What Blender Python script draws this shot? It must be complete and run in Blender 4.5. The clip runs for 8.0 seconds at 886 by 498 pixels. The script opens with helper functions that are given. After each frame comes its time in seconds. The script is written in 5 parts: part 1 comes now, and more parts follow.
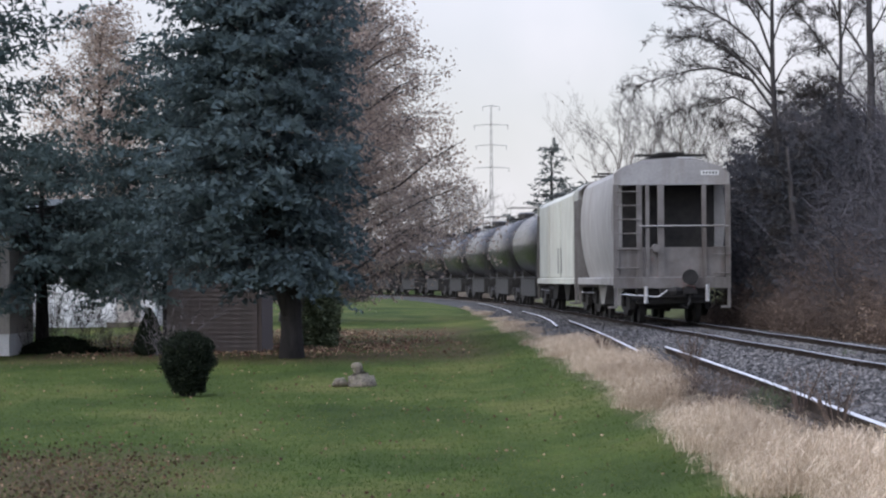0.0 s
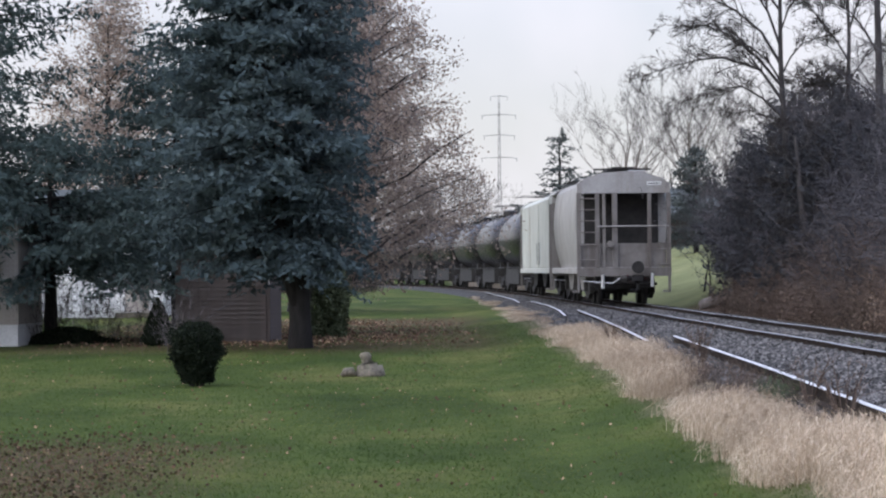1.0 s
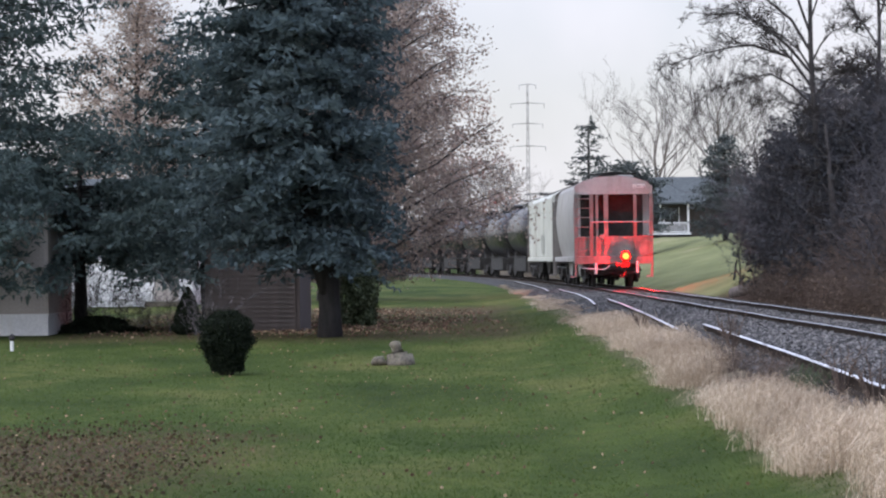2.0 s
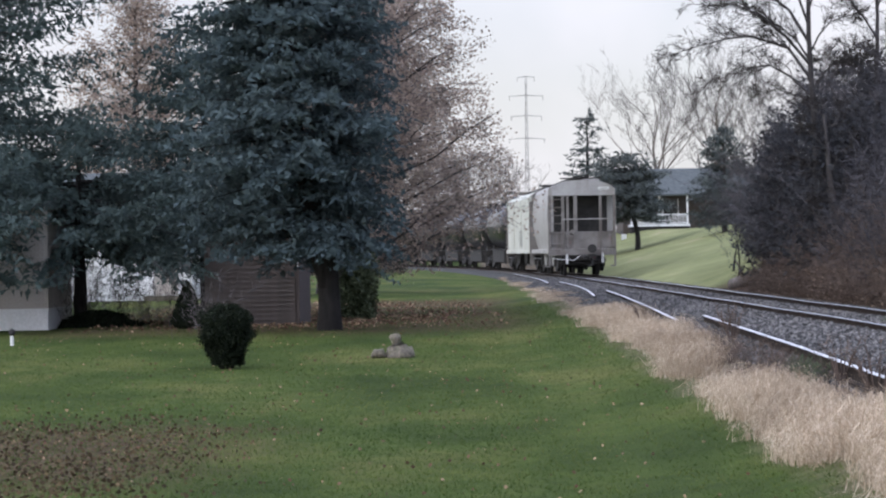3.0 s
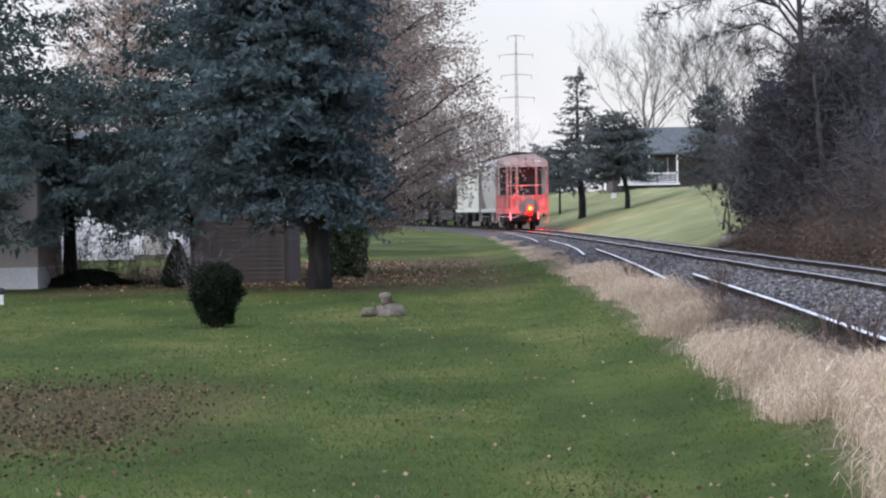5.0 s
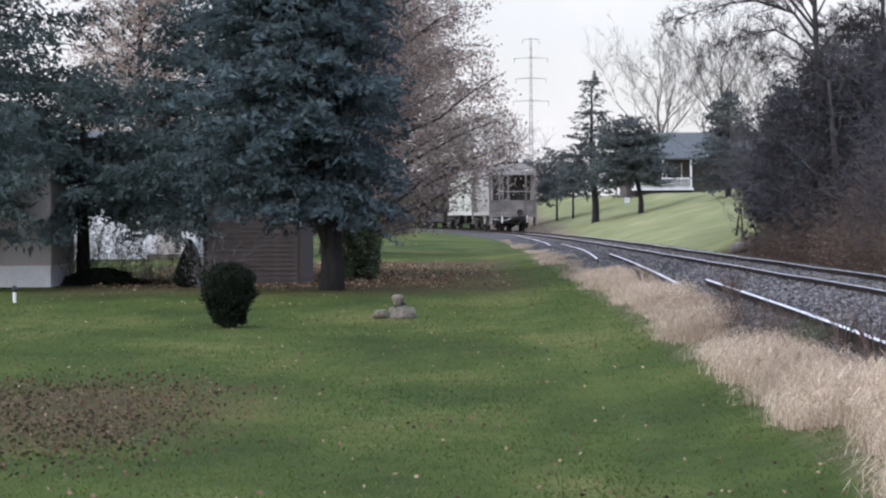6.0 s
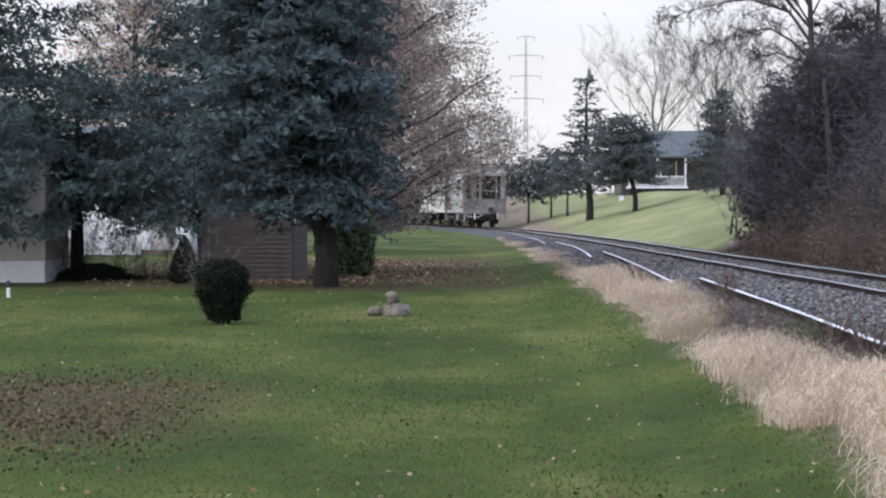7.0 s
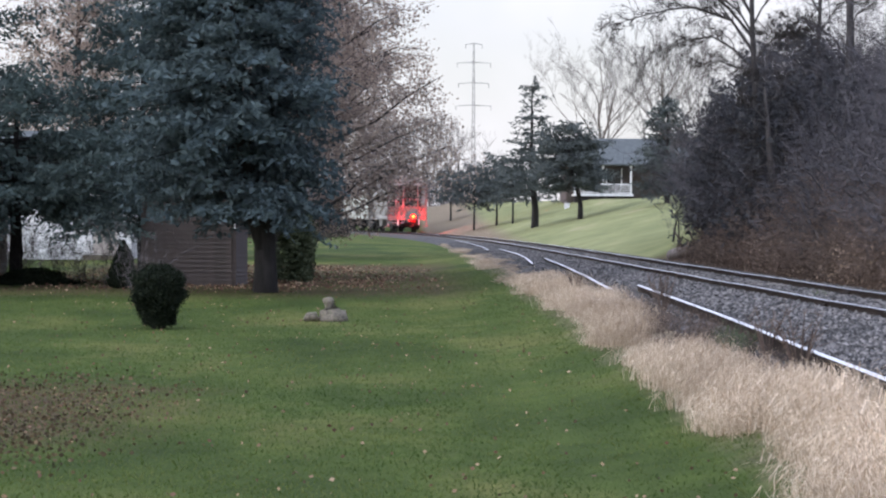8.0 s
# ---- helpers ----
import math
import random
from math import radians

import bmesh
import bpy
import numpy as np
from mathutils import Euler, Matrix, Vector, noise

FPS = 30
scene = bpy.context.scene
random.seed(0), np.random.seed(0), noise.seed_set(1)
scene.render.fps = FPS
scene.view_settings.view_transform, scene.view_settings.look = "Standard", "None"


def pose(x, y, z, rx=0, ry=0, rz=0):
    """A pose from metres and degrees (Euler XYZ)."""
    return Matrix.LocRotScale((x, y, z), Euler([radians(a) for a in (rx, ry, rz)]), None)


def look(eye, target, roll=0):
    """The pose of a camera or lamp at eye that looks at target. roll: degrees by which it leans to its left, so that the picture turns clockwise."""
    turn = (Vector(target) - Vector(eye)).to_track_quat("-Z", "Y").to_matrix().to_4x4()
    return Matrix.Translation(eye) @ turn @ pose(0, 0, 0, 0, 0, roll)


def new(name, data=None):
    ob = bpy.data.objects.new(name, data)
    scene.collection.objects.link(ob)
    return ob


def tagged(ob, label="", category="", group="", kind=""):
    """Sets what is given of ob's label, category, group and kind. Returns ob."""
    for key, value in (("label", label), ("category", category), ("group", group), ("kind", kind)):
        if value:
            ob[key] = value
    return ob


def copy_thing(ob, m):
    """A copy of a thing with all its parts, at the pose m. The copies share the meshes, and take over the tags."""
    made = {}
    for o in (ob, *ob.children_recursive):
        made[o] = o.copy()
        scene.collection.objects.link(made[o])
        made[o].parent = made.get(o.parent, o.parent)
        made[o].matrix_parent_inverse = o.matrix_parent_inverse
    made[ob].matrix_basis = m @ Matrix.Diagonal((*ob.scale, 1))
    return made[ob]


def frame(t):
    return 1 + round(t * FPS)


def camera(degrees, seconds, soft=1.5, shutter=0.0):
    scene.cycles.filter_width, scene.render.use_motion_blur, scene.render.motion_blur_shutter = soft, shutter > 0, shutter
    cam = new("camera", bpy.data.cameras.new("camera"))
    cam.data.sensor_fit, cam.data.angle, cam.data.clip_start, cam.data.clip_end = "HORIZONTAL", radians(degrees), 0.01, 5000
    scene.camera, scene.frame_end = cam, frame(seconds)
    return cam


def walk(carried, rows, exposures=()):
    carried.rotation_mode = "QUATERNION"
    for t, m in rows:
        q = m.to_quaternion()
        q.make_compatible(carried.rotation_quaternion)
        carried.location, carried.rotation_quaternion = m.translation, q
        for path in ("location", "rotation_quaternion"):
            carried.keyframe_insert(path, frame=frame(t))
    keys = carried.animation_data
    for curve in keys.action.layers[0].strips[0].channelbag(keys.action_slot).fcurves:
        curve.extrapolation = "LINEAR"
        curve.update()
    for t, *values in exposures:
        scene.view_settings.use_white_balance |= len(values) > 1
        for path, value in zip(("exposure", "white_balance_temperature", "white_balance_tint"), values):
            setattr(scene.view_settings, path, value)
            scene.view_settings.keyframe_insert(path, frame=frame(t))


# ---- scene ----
# ---- the camera and its walk ----
cam = camera(19.77, 8.0, soft=2.2)
PATH = [
    (0.0, pose(0.029, 0.003, 1.717, 90.696, 0.414, -0.753)),
    (0.5, pose(0.029, 0.015, 1.715, 90.672, 0.482, -0.758)),
    (1.0, pose(0.024, -0.012, 1.708, 90.476, 0.515, -0.570)),
    (1.5, pose(0.009, -0.008, 1.707, 90.245, 0.525, -0.314)),
    (2.0, pose(0.004, 0.036, 1.706, 90.228, 0.592, 0.076)),
    (2.2, pose(0.004, 0.036, 1.706, 90.188, 0.592, 0.036)),
    (3.3, pose(0.002, 0.010, 1.700, 89.945, 0.967, 0.053)),
    (3.5, pose(0.002, 0.010, 1.700, 89.815, 0.967, -0.009)),
    (4.0, pose(0.009, 0.006, 1.697, 89.469, 1.057, -0.212)),
    (4.5, pose(0.009, -0.012, 1.694, 89.226, 1.050, -0.200)),
    (4.7, pose(0.009, -0.012, 1.694, 89.136, 1.050, -0.202)),
    (5.8, pose(0.003, -0.006, 1.696, 89.150, 0.282, 0.069)),
    (6.0, pose(0.003, -0.006, 1.696, 89.200, 0.282, 0.129)),
    (6.5, pose(0.002, 0.009, 1.690, 89.170, 0.015, 0.155)),
    (7.0, pose(0.000, 0.000, 1.700, 89.134, 0.000, 0.000)),
    (7.5, pose(0.023, 0.005, 1.695, 89.204, 0.026, -0.344)),
    (8.0, pose(0.174, 0.076, 1.683, 89.292, -0.294, -1.175)),
]
walk(cam, PATH, exposures=((0.0, 0.34), (1.5, 0.36), (3.5, 0.43), (4.5, 0.48), (8.0, 0.54)))

# ---- sky and sun: a bright overcast late afternoon ----
world = bpy.data.worlds.new("overcast_sky")
scene.world = world
world.use_nodes = True
wn, wl = world.node_tree.nodes, world.node_tree.links
wn.clear()
sky = wn.new("ShaderNodeTexSky")
sky.sky_type = "NISHITA"
sky.sun_disc = False
sky.sun_elevation = radians(30)
sky.sun_rotation = radians(-122)
sky.dust_density = 1.5
wco = wn.new("ShaderNodeTexCoord")
wno = wn.new("ShaderNodeTexNoise")
wno.inputs["Scale"].default_value = 9.0
wno.inputs["Detail"].default_value = 4.0
wra = wn.new("ShaderNodeMapRange")
wra.inputs["From Min"].default_value = 0.38
wra.inputs["From Max"].default_value = 0.66
wra.inputs["To Min"].default_value = 0.7
wra.inputs["To Max"].default_value = 1.0
wgain = wn.new("ShaderNodeMix")
wgain.data_type, wgain.blend_type = "RGBA", "MULTIPLY"
wgain.inputs[0].default_value = 1.0
wgain.inputs[7].default_value = (0.12, 0.12, 0.12, 1)
wmix = wn.new("ShaderNodeMix")
wmix.data_type = "RGBA"
wmix.inputs[7].default_value = (0.92, 0.91, 0.975, 1)
wbg = wn.new("ShaderNodeBackground")
wbg.inputs["Strength"].default_value = 1.0
wout = wn.new("ShaderNodeOutputWorld")
wl.new(wco.outputs["Generated"], wno.inputs["Vector"])
wl.new(wno.outputs["Fac"], wra.inputs["Value"])
wl.new(sky.outputs[0], wgain.inputs[6])
wl.new(wgain.outputs[2], wmix.inputs[6])
wl.new(wra.outputs[0], wmix.inputs[0])
# an overcast sky is brighter overhead than at the horizon
wsep = wn.new("ShaderNodeSeparateXYZ")
wz = wn.new("ShaderNodeMapRange")
wz.inputs["From Min"].default_value, wz.inputs["From Max"].default_value = 0.08, 0.9
wz.inputs["To Min"].default_value, wz.inputs["To Max"].default_value = 0.785, 1.6
wzen = wn.new("ShaderNodeVectorMath")
wzen.operation = "SCALE"
wl.new(wco.outputs["Generated"], wsep.inputs[0])
wl.new(wsep.outputs[2], wz.inputs["Value"])
wtint = wn.new("ShaderNodeMix")
wtint.data_type, wtint.blend_type = "RGBA", "MULTIPLY"
wtint.inputs[7].default_value = (0.86, 0.96, 1.2, 1)
wblue = wn.new("ShaderNodeMapRange")
wblue.inputs["From Min"].default_value, wblue.inputs["From Max"].default_value = 0.06, 0.35
wl.new(wsep.outputs[2], wblue.inputs["Value"])
wl.new(wblue.outputs[0], wtint.inputs[0])
wl.new(wmix.outputs[2], wtint.inputs[6])
wl.new(wtint.outputs[2], wzen.inputs[0])
wl.new(wz.outputs[0], wzen.inputs["Scale"])
wl.new(wzen.outputs[0], wbg.inputs["Color"])
wl.new(wbg.outputs[0], wout.inputs["Surface"])

sun_data = bpy.data.lights.new("sun", "SUN")
sun_data.energy, sun_data.angle, sun_data.color = 1.75, radians(80), (1.0, 0.97, 0.93)
sun = new("sun", sun_data)
sun.matrix_world = look((-63, -40, 48), (0, 0, 0))


# ---- the railway's line ----
def track_x(y):
    """Centre of the main track, across, at y metres ahead."""
    u = min(y, 200.0) - 100.0
    x = TRACK[0] * u ** 3 + TRACK[1] * u ** 2 + TRACK[2] * u + TRACK[3]
    if y > 200.0:
        s = 3 * TRACK[0] * 1e4 + 2 * TRACK[1] * 100 + TRACK[2]
        x += s * (y - 200.0) - 0.0007 * (y - 200.0) ** 2
    return x


def track_slope(y):
    return (track_x(y + 0.5) - track_x(y - 0.5))


TRACK = (-1.706e-06, -1.862e-04, -1.6105e-02, 6.688)
RAIL_Z = 0.5
# arc length along the line, to run cars at a steady speed
LINE_Y = [i * 1.0 for i in range(-40, 560)]
LINE_S = [0.0]
for a, b in zip(LINE_Y, LINE_Y[1:]):
    LINE_S.append(LINE_S[-1] + math.hypot(1.0, track_x(b) - track_x(a)))


def line_point(s):
    """Point on the line at arc length s, counted from y = 0."""
    y = float(np.interp(s + LINE_S[40], LINE_S, LINE_Y))
    return track_x(y), y


def smooth(a, b, v):
    u = max(0.0, min(1.0, (v - a) / (b - a)))
    return u * u * (3 - 2 * u)


def ground_z(x, y):
    """Height of the land."""
    d = x - track_x(min(max(y, 0.0), 420.0))
    lawn = -0.25 + 0.3 * smooth(20, 62, y) + 0.35 * smooth(62, 150, y)
    lawn += 0.03 * noise.noise(Vector((x * 0.25, y * 0.12, 3.1)))
    bed = 0.30
    w = smooth(-6.2, -3.2, d) * smooth(300, 250, y)
    z = lawn + (bed - lawn) * w
    # land right of the track: the bank near by, the meadow hill beyond
    bank = 0.3 + 3.2 * smooth(1.6, 8.5, d) + 4.0 * smooth(6, 30, d)
    hill = 0.3 + min(2.85, 0.25 * max(0.0, d - 2.0))
    k = smooth(84, 108, y + 0.6 * max(0.0, 9 - d))
    right = bank + (hill - bank) * k
    if d > 1.6:
        z = z + (right - z) * smooth(1.6, 3.0, d)
    far = smooth(260, 420, math.hypot(x, y))
    return z * (1 - far) + far * 1.0


# ---- materials ----
def mat_nodes(name):
    m = bpy.data.materials.new(name)
    m.use_nodes = True
    n, l = m.node_tree.nodes, m.node_tree.links
    return m, n, l, n["Principled BSDF"]


def noise_node(n, l, scale, detail=4.0, stretch=None, rough=0.6):
    geo = n.new("ShaderNodeTexCoord")
    t = n.new("ShaderNodeTexNoise")
    t.inputs["Scale"].default_value = scale
    t.inputs["Detail"].default_value = detail
    t.inputs["Roughness"].default_value = rough
    src = geo.outputs["Object"]
    if stretch:
        mp = n.new("ShaderNodeMapping")
        mp.inputs["Scale"].default_value = stretch
        l.new(src, mp.inputs["Vector"])
        src = mp.outputs[0]
    l.new(src, t.inputs["Vector"])
    return t.outputs["Fac"]


def ramp(n, l, fac, stops):
    r = n.new("ShaderNodeValToRGB")
    while len(r.color_ramp.elements) < len(stops):
        r.color_ramp.elements.new(0.5)
    for e, (p, c) in zip(r.color_ramp.elements, stops):
        e.position, e.color = p, (*c, 1)
    l.new(fac, r.inputs[0])
    return r.outputs[0]


def mixed(n, l, fac, a, b, blend="MIX"):
    m = n.new("ShaderNodeMix")
    m.data_type, m.blend_type = "RGBA", blend
    for sock, v in ((m.inputs[0], fac), (m.inputs[6], a), (m.inputs[7], b)):
        if isinstance(v, (int, float)):
            sock.default_value = v
        elif isinstance(v, tuple):
            sock.default_value = (*v, 1)
        else:
            l.new(v, sock)
    return m.outputs[2]


def ranged(n, l, v, a, b, c=0.0, d=1.0):
    m = n.new("ShaderNodeMapRange")
    for i, x in zip(("From Min", "From Max", "To Min", "To Max"), (a, b, c, d)):
        m.inputs[i].default_value = x
    l.new(v, m.inputs["Value"])
    return m.outputs[0]


def bump(n, l, b, h, strength, dist=0.02):
    k = n.new("ShaderNodeBump")
    k.inputs["Strength"].default_value = strength
    k.inputs["Distance"].default_value = dist
    l.new(h, k.inputs["Height"])
    l.new(k.outputs[0], b.inputs["Normal"])


def surface(name, c1, c2, scale=3.0, rough=0.8, metal=0.0, fine=40.0, relief=0.3, stretch=None, grime=None, dist=0.02):
    """A two-scale surface: broad patches, fine grain, optional stains."""
    m, n, l, b = mat_nodes(name)
    broad = noise_node(n, l, scale, 5, stretch)
    col = ramp(n, l, broad, ((0.32, c1), (0.68, c2)))
    grain = noise_node(n, l, fine, 3)
    col = mixed(n, l, 0.35, col, ramp(n, l, grain, ((0.3, (0.45, 0.45, 0.45)), (0.7, (1.0, 1.0, 1.0)))), "MULTIPLY")
    if grime:
        s = noise_node(n, l, scale * 0.7, 6, (2.0, 2.0, 0.25))
        col = mixed(n, l, ranged(n, l, s, 0.5, 0.72, 0, 0.75), col, grime)
    l.new(col, b.inputs["Base Color"])
    l.new(ranged(n, l, grain, 0.2, 0.8, max(0.0, rough - 0.12), min(1.0, rough + 0.1)), b.inputs["Roughness"])
    b.inputs["Metallic"].default_value = metal
    if relief:
        bump(n, l, b, grain, relief, dist)
    return m


def island(name, c1, c2, c3, rough=0.7, spec=0.3, through_light=0.0, dark=(0.5, 0.5, 0.5), pale=(1.3, 1.2, 1.15), mix=0.5):
    """Leaves, needles and blades: each piece of its own shade."""
    m, n, l, b = mat_nodes(name)
    g = n.new("ShaderNodeNewGeometry")
    col = ramp(n, l, g.outputs["Random Per Island"], ((0.0, c1), (0.5, c2), (1.0, c3)))
    patch = noise_node(n, l, 0.42, 5, (1, 0.5, 1))
    col = mixed(n, l, mix, col, ramp(n, l, patch, ((0.34, dark), (0.66, pale))), "MULTIPLY")
    l.new(col, b.inputs["Base Color"])
    b.inputs["Roughness"].default_value = rough
    b.inputs["Specular IOR Level"].default_value = spec
    if through_light:
        t = n.new("ShaderNodeBsdfTranslucent")
        l.new(col, t.inputs["Color"])
        a = n.new("ShaderNodeMixShader")
        a.inputs[0].default_value = through_light
        out = n["Material Output"]
        l.new(b.outputs[0], a.inputs[1])
        l.new(t.outputs[0], a.inputs[2])
        l.new(a.outputs[0], out.inputs["Surface"])
    return m


def glow(name, color, strength):
    m, n, l, b = mat_nodes(name)
    b.inputs["Base Color"].default_value = (*color, 1)
    b.inputs["Emission Color"].default_value = (*color, 1)
    b.inputs["Emission Strength"].default_value = strength
    b.inputs["Roughness"].default_value = 0.2
    return m


def ground_material():
    """Mown lawn with leaf litter and bare patches; paler grass on the meadow hill; bare soil in the wood."""
    m, n, l, b = mat_nodes("ground_cover")
    tc = n.new("ShaderNodeTexCoord")
    sep = n.new("ShaderNodeSeparateXYZ")
    l.new(tc.outputs["Object"], sep.inputs[0])
    x, y = sep.outputs[0], sep.outputs[1]
    broad = noise_node(n, l, 0.35, 4, (1, 0.45, 1))
    mid = noise_node(n, l, 2.2, 5)
    fine = noise_node(n, l, 26, 4)
    lawn = ramp(n, l, broad, ((0.32, (0.028, 0.048, 0.012)), (0.5, (0.058, 0.085, 0.02)), (0.68, (0.12, 0.125, 0.042))))
    lawn = mixed(n, l, 0.6, lawn, ramp(n, l, mid, ((0.3, (0.5, 0.55, 0.5)), (0.7, (1.25, 1.2, 1.1)))), "MULTIPLY")
    lawn = mixed(n, l, 0.55, lawn, ramp(n, l, fine, ((0.3, (0.5, 0.5, 0.5)), (0.7, (1.3, 1.3, 1.2)))), "MULTIPLY")
    litter = ramp(n, l, noise_node(n, l, 9, 6), ((0.3, (0.03, 0.02, 0.014)), (0.55, (0.085, 0.05, 0.034)), (0.75, (0.16, 0.1, 0.072))))
    meadow = ramp(n, l, broad, ((0.3, (0.15, 0.165, 0.075)), (0.6, (0.22, 0.23, 0.11)), (0.75, (0.3, 0.26, 0.17))))
    meadow = mixed(n, l, 0.4, meadow, ramp(n, l, noise_node(n, l, 1.1, 6), ((0.3, (0.55, 0.6, 0.6)), (0.7, (1.2, 1.15, 1.1)))), "MULTIPLY")
    soil = ramp(n, l, mid, ((0.3, (0.025, 0.017, 0.012)), (0.7, (0.09, 0.06, 0.042))))
    edge = noise_node(n, l, 0.9, 4)

    def within(v, a, b2, soft_by, amp):
        """1 between a and b2, with a ragged border."""
        sh = n.new("ShaderNodeMath")
        sh.operation = "MULTIPLY_ADD"
        sh.inputs[1].default_value = amp
        l.new(edge, sh.inputs[0])
        l.new(v, sh.inputs[2])
        lo = ranged(n, l, sh.outputs[0], a + amp / 2 - soft_by, a + amp / 2 + soft_by)
        hi = ranged(n, l, sh.outputs[0], b2 + amp / 2 - soft_by, b2 + amp / 2 + soft_by, 1, 0)
        k = n.new("ShaderNodeMath")
        k.operation = "MULTIPLY"
        l.new(lo, k.inputs[0])
        l.new(hi, k.inputs[1])
        return k.outputs[0]

    def both(a, c, gain=1.0):
        k = n.new("ShaderNodeMath")
        k.operation = "MULTIPLY"
        l.new(a, k.inputs[0])
        l.new(c, k.inputs[1])
        return ranged(n, l, k.outputs[0], 0, 1, 0, gain)

    col = mixed(n, l, both(within(y, 53.5, 84, 2, 5), within(x, -9, 1.8, 0.7, 1.6), 0.72), lawn, litter)
    col = mixed(n, l, both(within(y, 21.5, 28.5, 1.5, 5), within(x, -9, -2.3, 0.8, 1.8), 0.8), col, litter)
    verge = ramp(n, l, noise_node(n, l, 5, 6), ((0.3, (0.07, 0.055, 0.04)), (0.55, (0.2, 0.16, 0.11)), (0.75, (0.33, 0.28, 0.2))))
    col = mixed(n, l, within(x, 2.9, 9.0, 0.3, 0.7), col, verge)
    col = mixed(n, l, both(within(x, 7.6, 90, 0.6, 1.0), within(y, 86, 260, 3, 3)), col, meadow)
    col = mixed(n, l, both(within(x, 7.6, 90, 0.6, 1.0), within(y, -200, 86, 3, 3)), col, soil)
    l.new(col, b.inputs["Base Color"])
    b.inputs["Roughness"].default_value = 0.95
    b.inputs["Specular IOR Level"].default_value = 0.1
    bump(n, l, b, fine, 0.6, 0.05)
    return m


M = {}
M["ground"] = ground_material()
M["stone"] = island("ballast_stone", (0.025, 0.025, 0.026), (0.075, 0.075, 0.077), (0.21, 0.205, 0.205), 0.85)
M["bed"] = surface("ballast_bed", (0.022, 0.022, 0.022), (0.06, 0.059, 0.058), 9, 0.95, fine=22, relief=0.9, dist=0.05)
M["rail_head"] = surface("worn_rail_head", (0.55, 0.56, 0.6), (0.75, 0.76, 0.8), 4, 0.28, 1.0, fine=90, relief=0.05, stretch=(8, 0.3, 8))
# pale, barely metallic base colour puts the sky's reflection into the spare heads
M["spare_head"] = surface("sky_bright_rail_head", (0.5, 0.51, 0.54), (0.68, 0.69, 0.72), 4, 0.45, 0.15, fine=90, relief=0.05, stretch=(8, 0.3, 8))
M["rail_web"] = surface("rusty_rail", (0.02, 0.016, 0.014), (0.05, 0.038, 0.032), 5, 0.85, 0.2)
M["rail_web"].node_tree.nodes["Principled BSDF"].inputs["Specular IOR Level"].default_value = 0.1
M["tie"] = surface("weathered_tie", (0.1, 0.085, 0.075), (0.25, 0.22, 0.2), 3, 0.9, stretch=(0.6, 6, 6), fine=30, relief=0.6)
M["bark"] = surface("bark", (0.01, 0.009, 0.009), (0.028, 0.025, 0.025), 5, 0.95, stretch=(3, 3, 0.5), fine=25, relief=0.9, dist=0.04)
M["bark_grey"] = surface("grey_bark", (0.03, 0.027, 0.027), (0.075, 0.068, 0.067), 5, 0.95, stretch=(3, 3, 0.5), fine=25, relief=0.8, dist=0.03)
M["bark_weathered"] = surface("weathered_grey_bark", (0.055, 0.05, 0.05), (0.12, 0.108, 0.105), 5, 0.95, stretch=(3, 3, 0.5), fine=25, relief=0.8, dist=0.03)
M["bark_pale"] = surface("pale_bark", (0.1, 0.085, 0.08), (0.22, 0.185, 0.17), 3, 0.95, stretch=(3, 3, 0.5), fine=25, relief=0.7, dist=0.03)
M["needle_blue"] = island("blue_green_needles", (0.072, 0.106, 0.118), (0.092, 0.132, 0.145), (0.125, 0.168, 0.178), 0.8, 0.15, through_light=0.35)
M["needle_dark"] = island("dark_green_needles", (0.066, 0.097, 0.096), (0.085, 0.121, 0.118), (0.115, 0.154, 0.146), 0.8, 0.15, through_light=0.35)
M["needle_far"] = island("dull_green_needles", (0.065, 0.08, 0.082), (0.095, 0.115, 0.115), (0.13, 0.152, 0.15), 0.8, through_light=0.3)
M["leaf_brown"] = island("dry_oak_leaf", (0.29, 0.235, 0.2), (0.4, 0.33, 0.28), (0.52, 0.44, 0.38), 0.85, 0.1, through_light=0.6)
M["leaf_ground"] = island("fallen_leaf", (0.06, 0.035, 0.024), (0.15, 0.088, 0.06), (0.4, 0.3, 0.2), 0.85)
M["leaf_old"] = island("rotting_leaf", (0.035, 0.027, 0.015), (0.075, 0.055, 0.03), (0.15, 0.115, 0.065), 0.9)
M["yew"] = island("clipped_yew_needles", (0.007, 0.011, 0.008), (0.013, 0.019, 0.012), (0.026, 0.034, 0.02), 0.85, 0.08)
M["hedge"] = island("arborvitae_scale_leaf", (0.035, 0.05, 0.027), (0.065, 0.088, 0.045), (0.11, 0.135, 0.075), 0.8)
M["cedar"] = island("dull_cedar_foliage", (0.048, 0.052, 0.06), (0.068, 0.072, 0.08), (0.098, 0.1, 0.106), 0.9, 0.1, through_light=0.3)
M["twig"] = island("bare_twig", (0.055, 0.052, 0.056), (0.11, 0.102, 0.106), (0.19, 0.172, 0.17), 0.9)
M["bark_twig"] = island("dead_dark_twig", (0.02, 0.019, 0.018), (0.042, 0.038, 0.036), (0.08, 0.072, 0.066), 0.9)
M["thicket"] = island("thicket_stem", (0.042, 0.042, 0.05), (0.072, 0.07, 0.08), (0.115, 0.11, 0.118), 0.9)
M["briar"] = island("briar_and_dead_leaf", (0.045, 0.034, 0.03), (0.1, 0.074, 0.062), (0.2, 0.155, 0.125), 0.9)
M["bramble_leaf"] = island("withered_bramble_leaf", (0.1, 0.075, 0.06), (0.17, 0.13, 0.105), (0.3, 0.235, 0.18), 0.9, through_light=0.3)
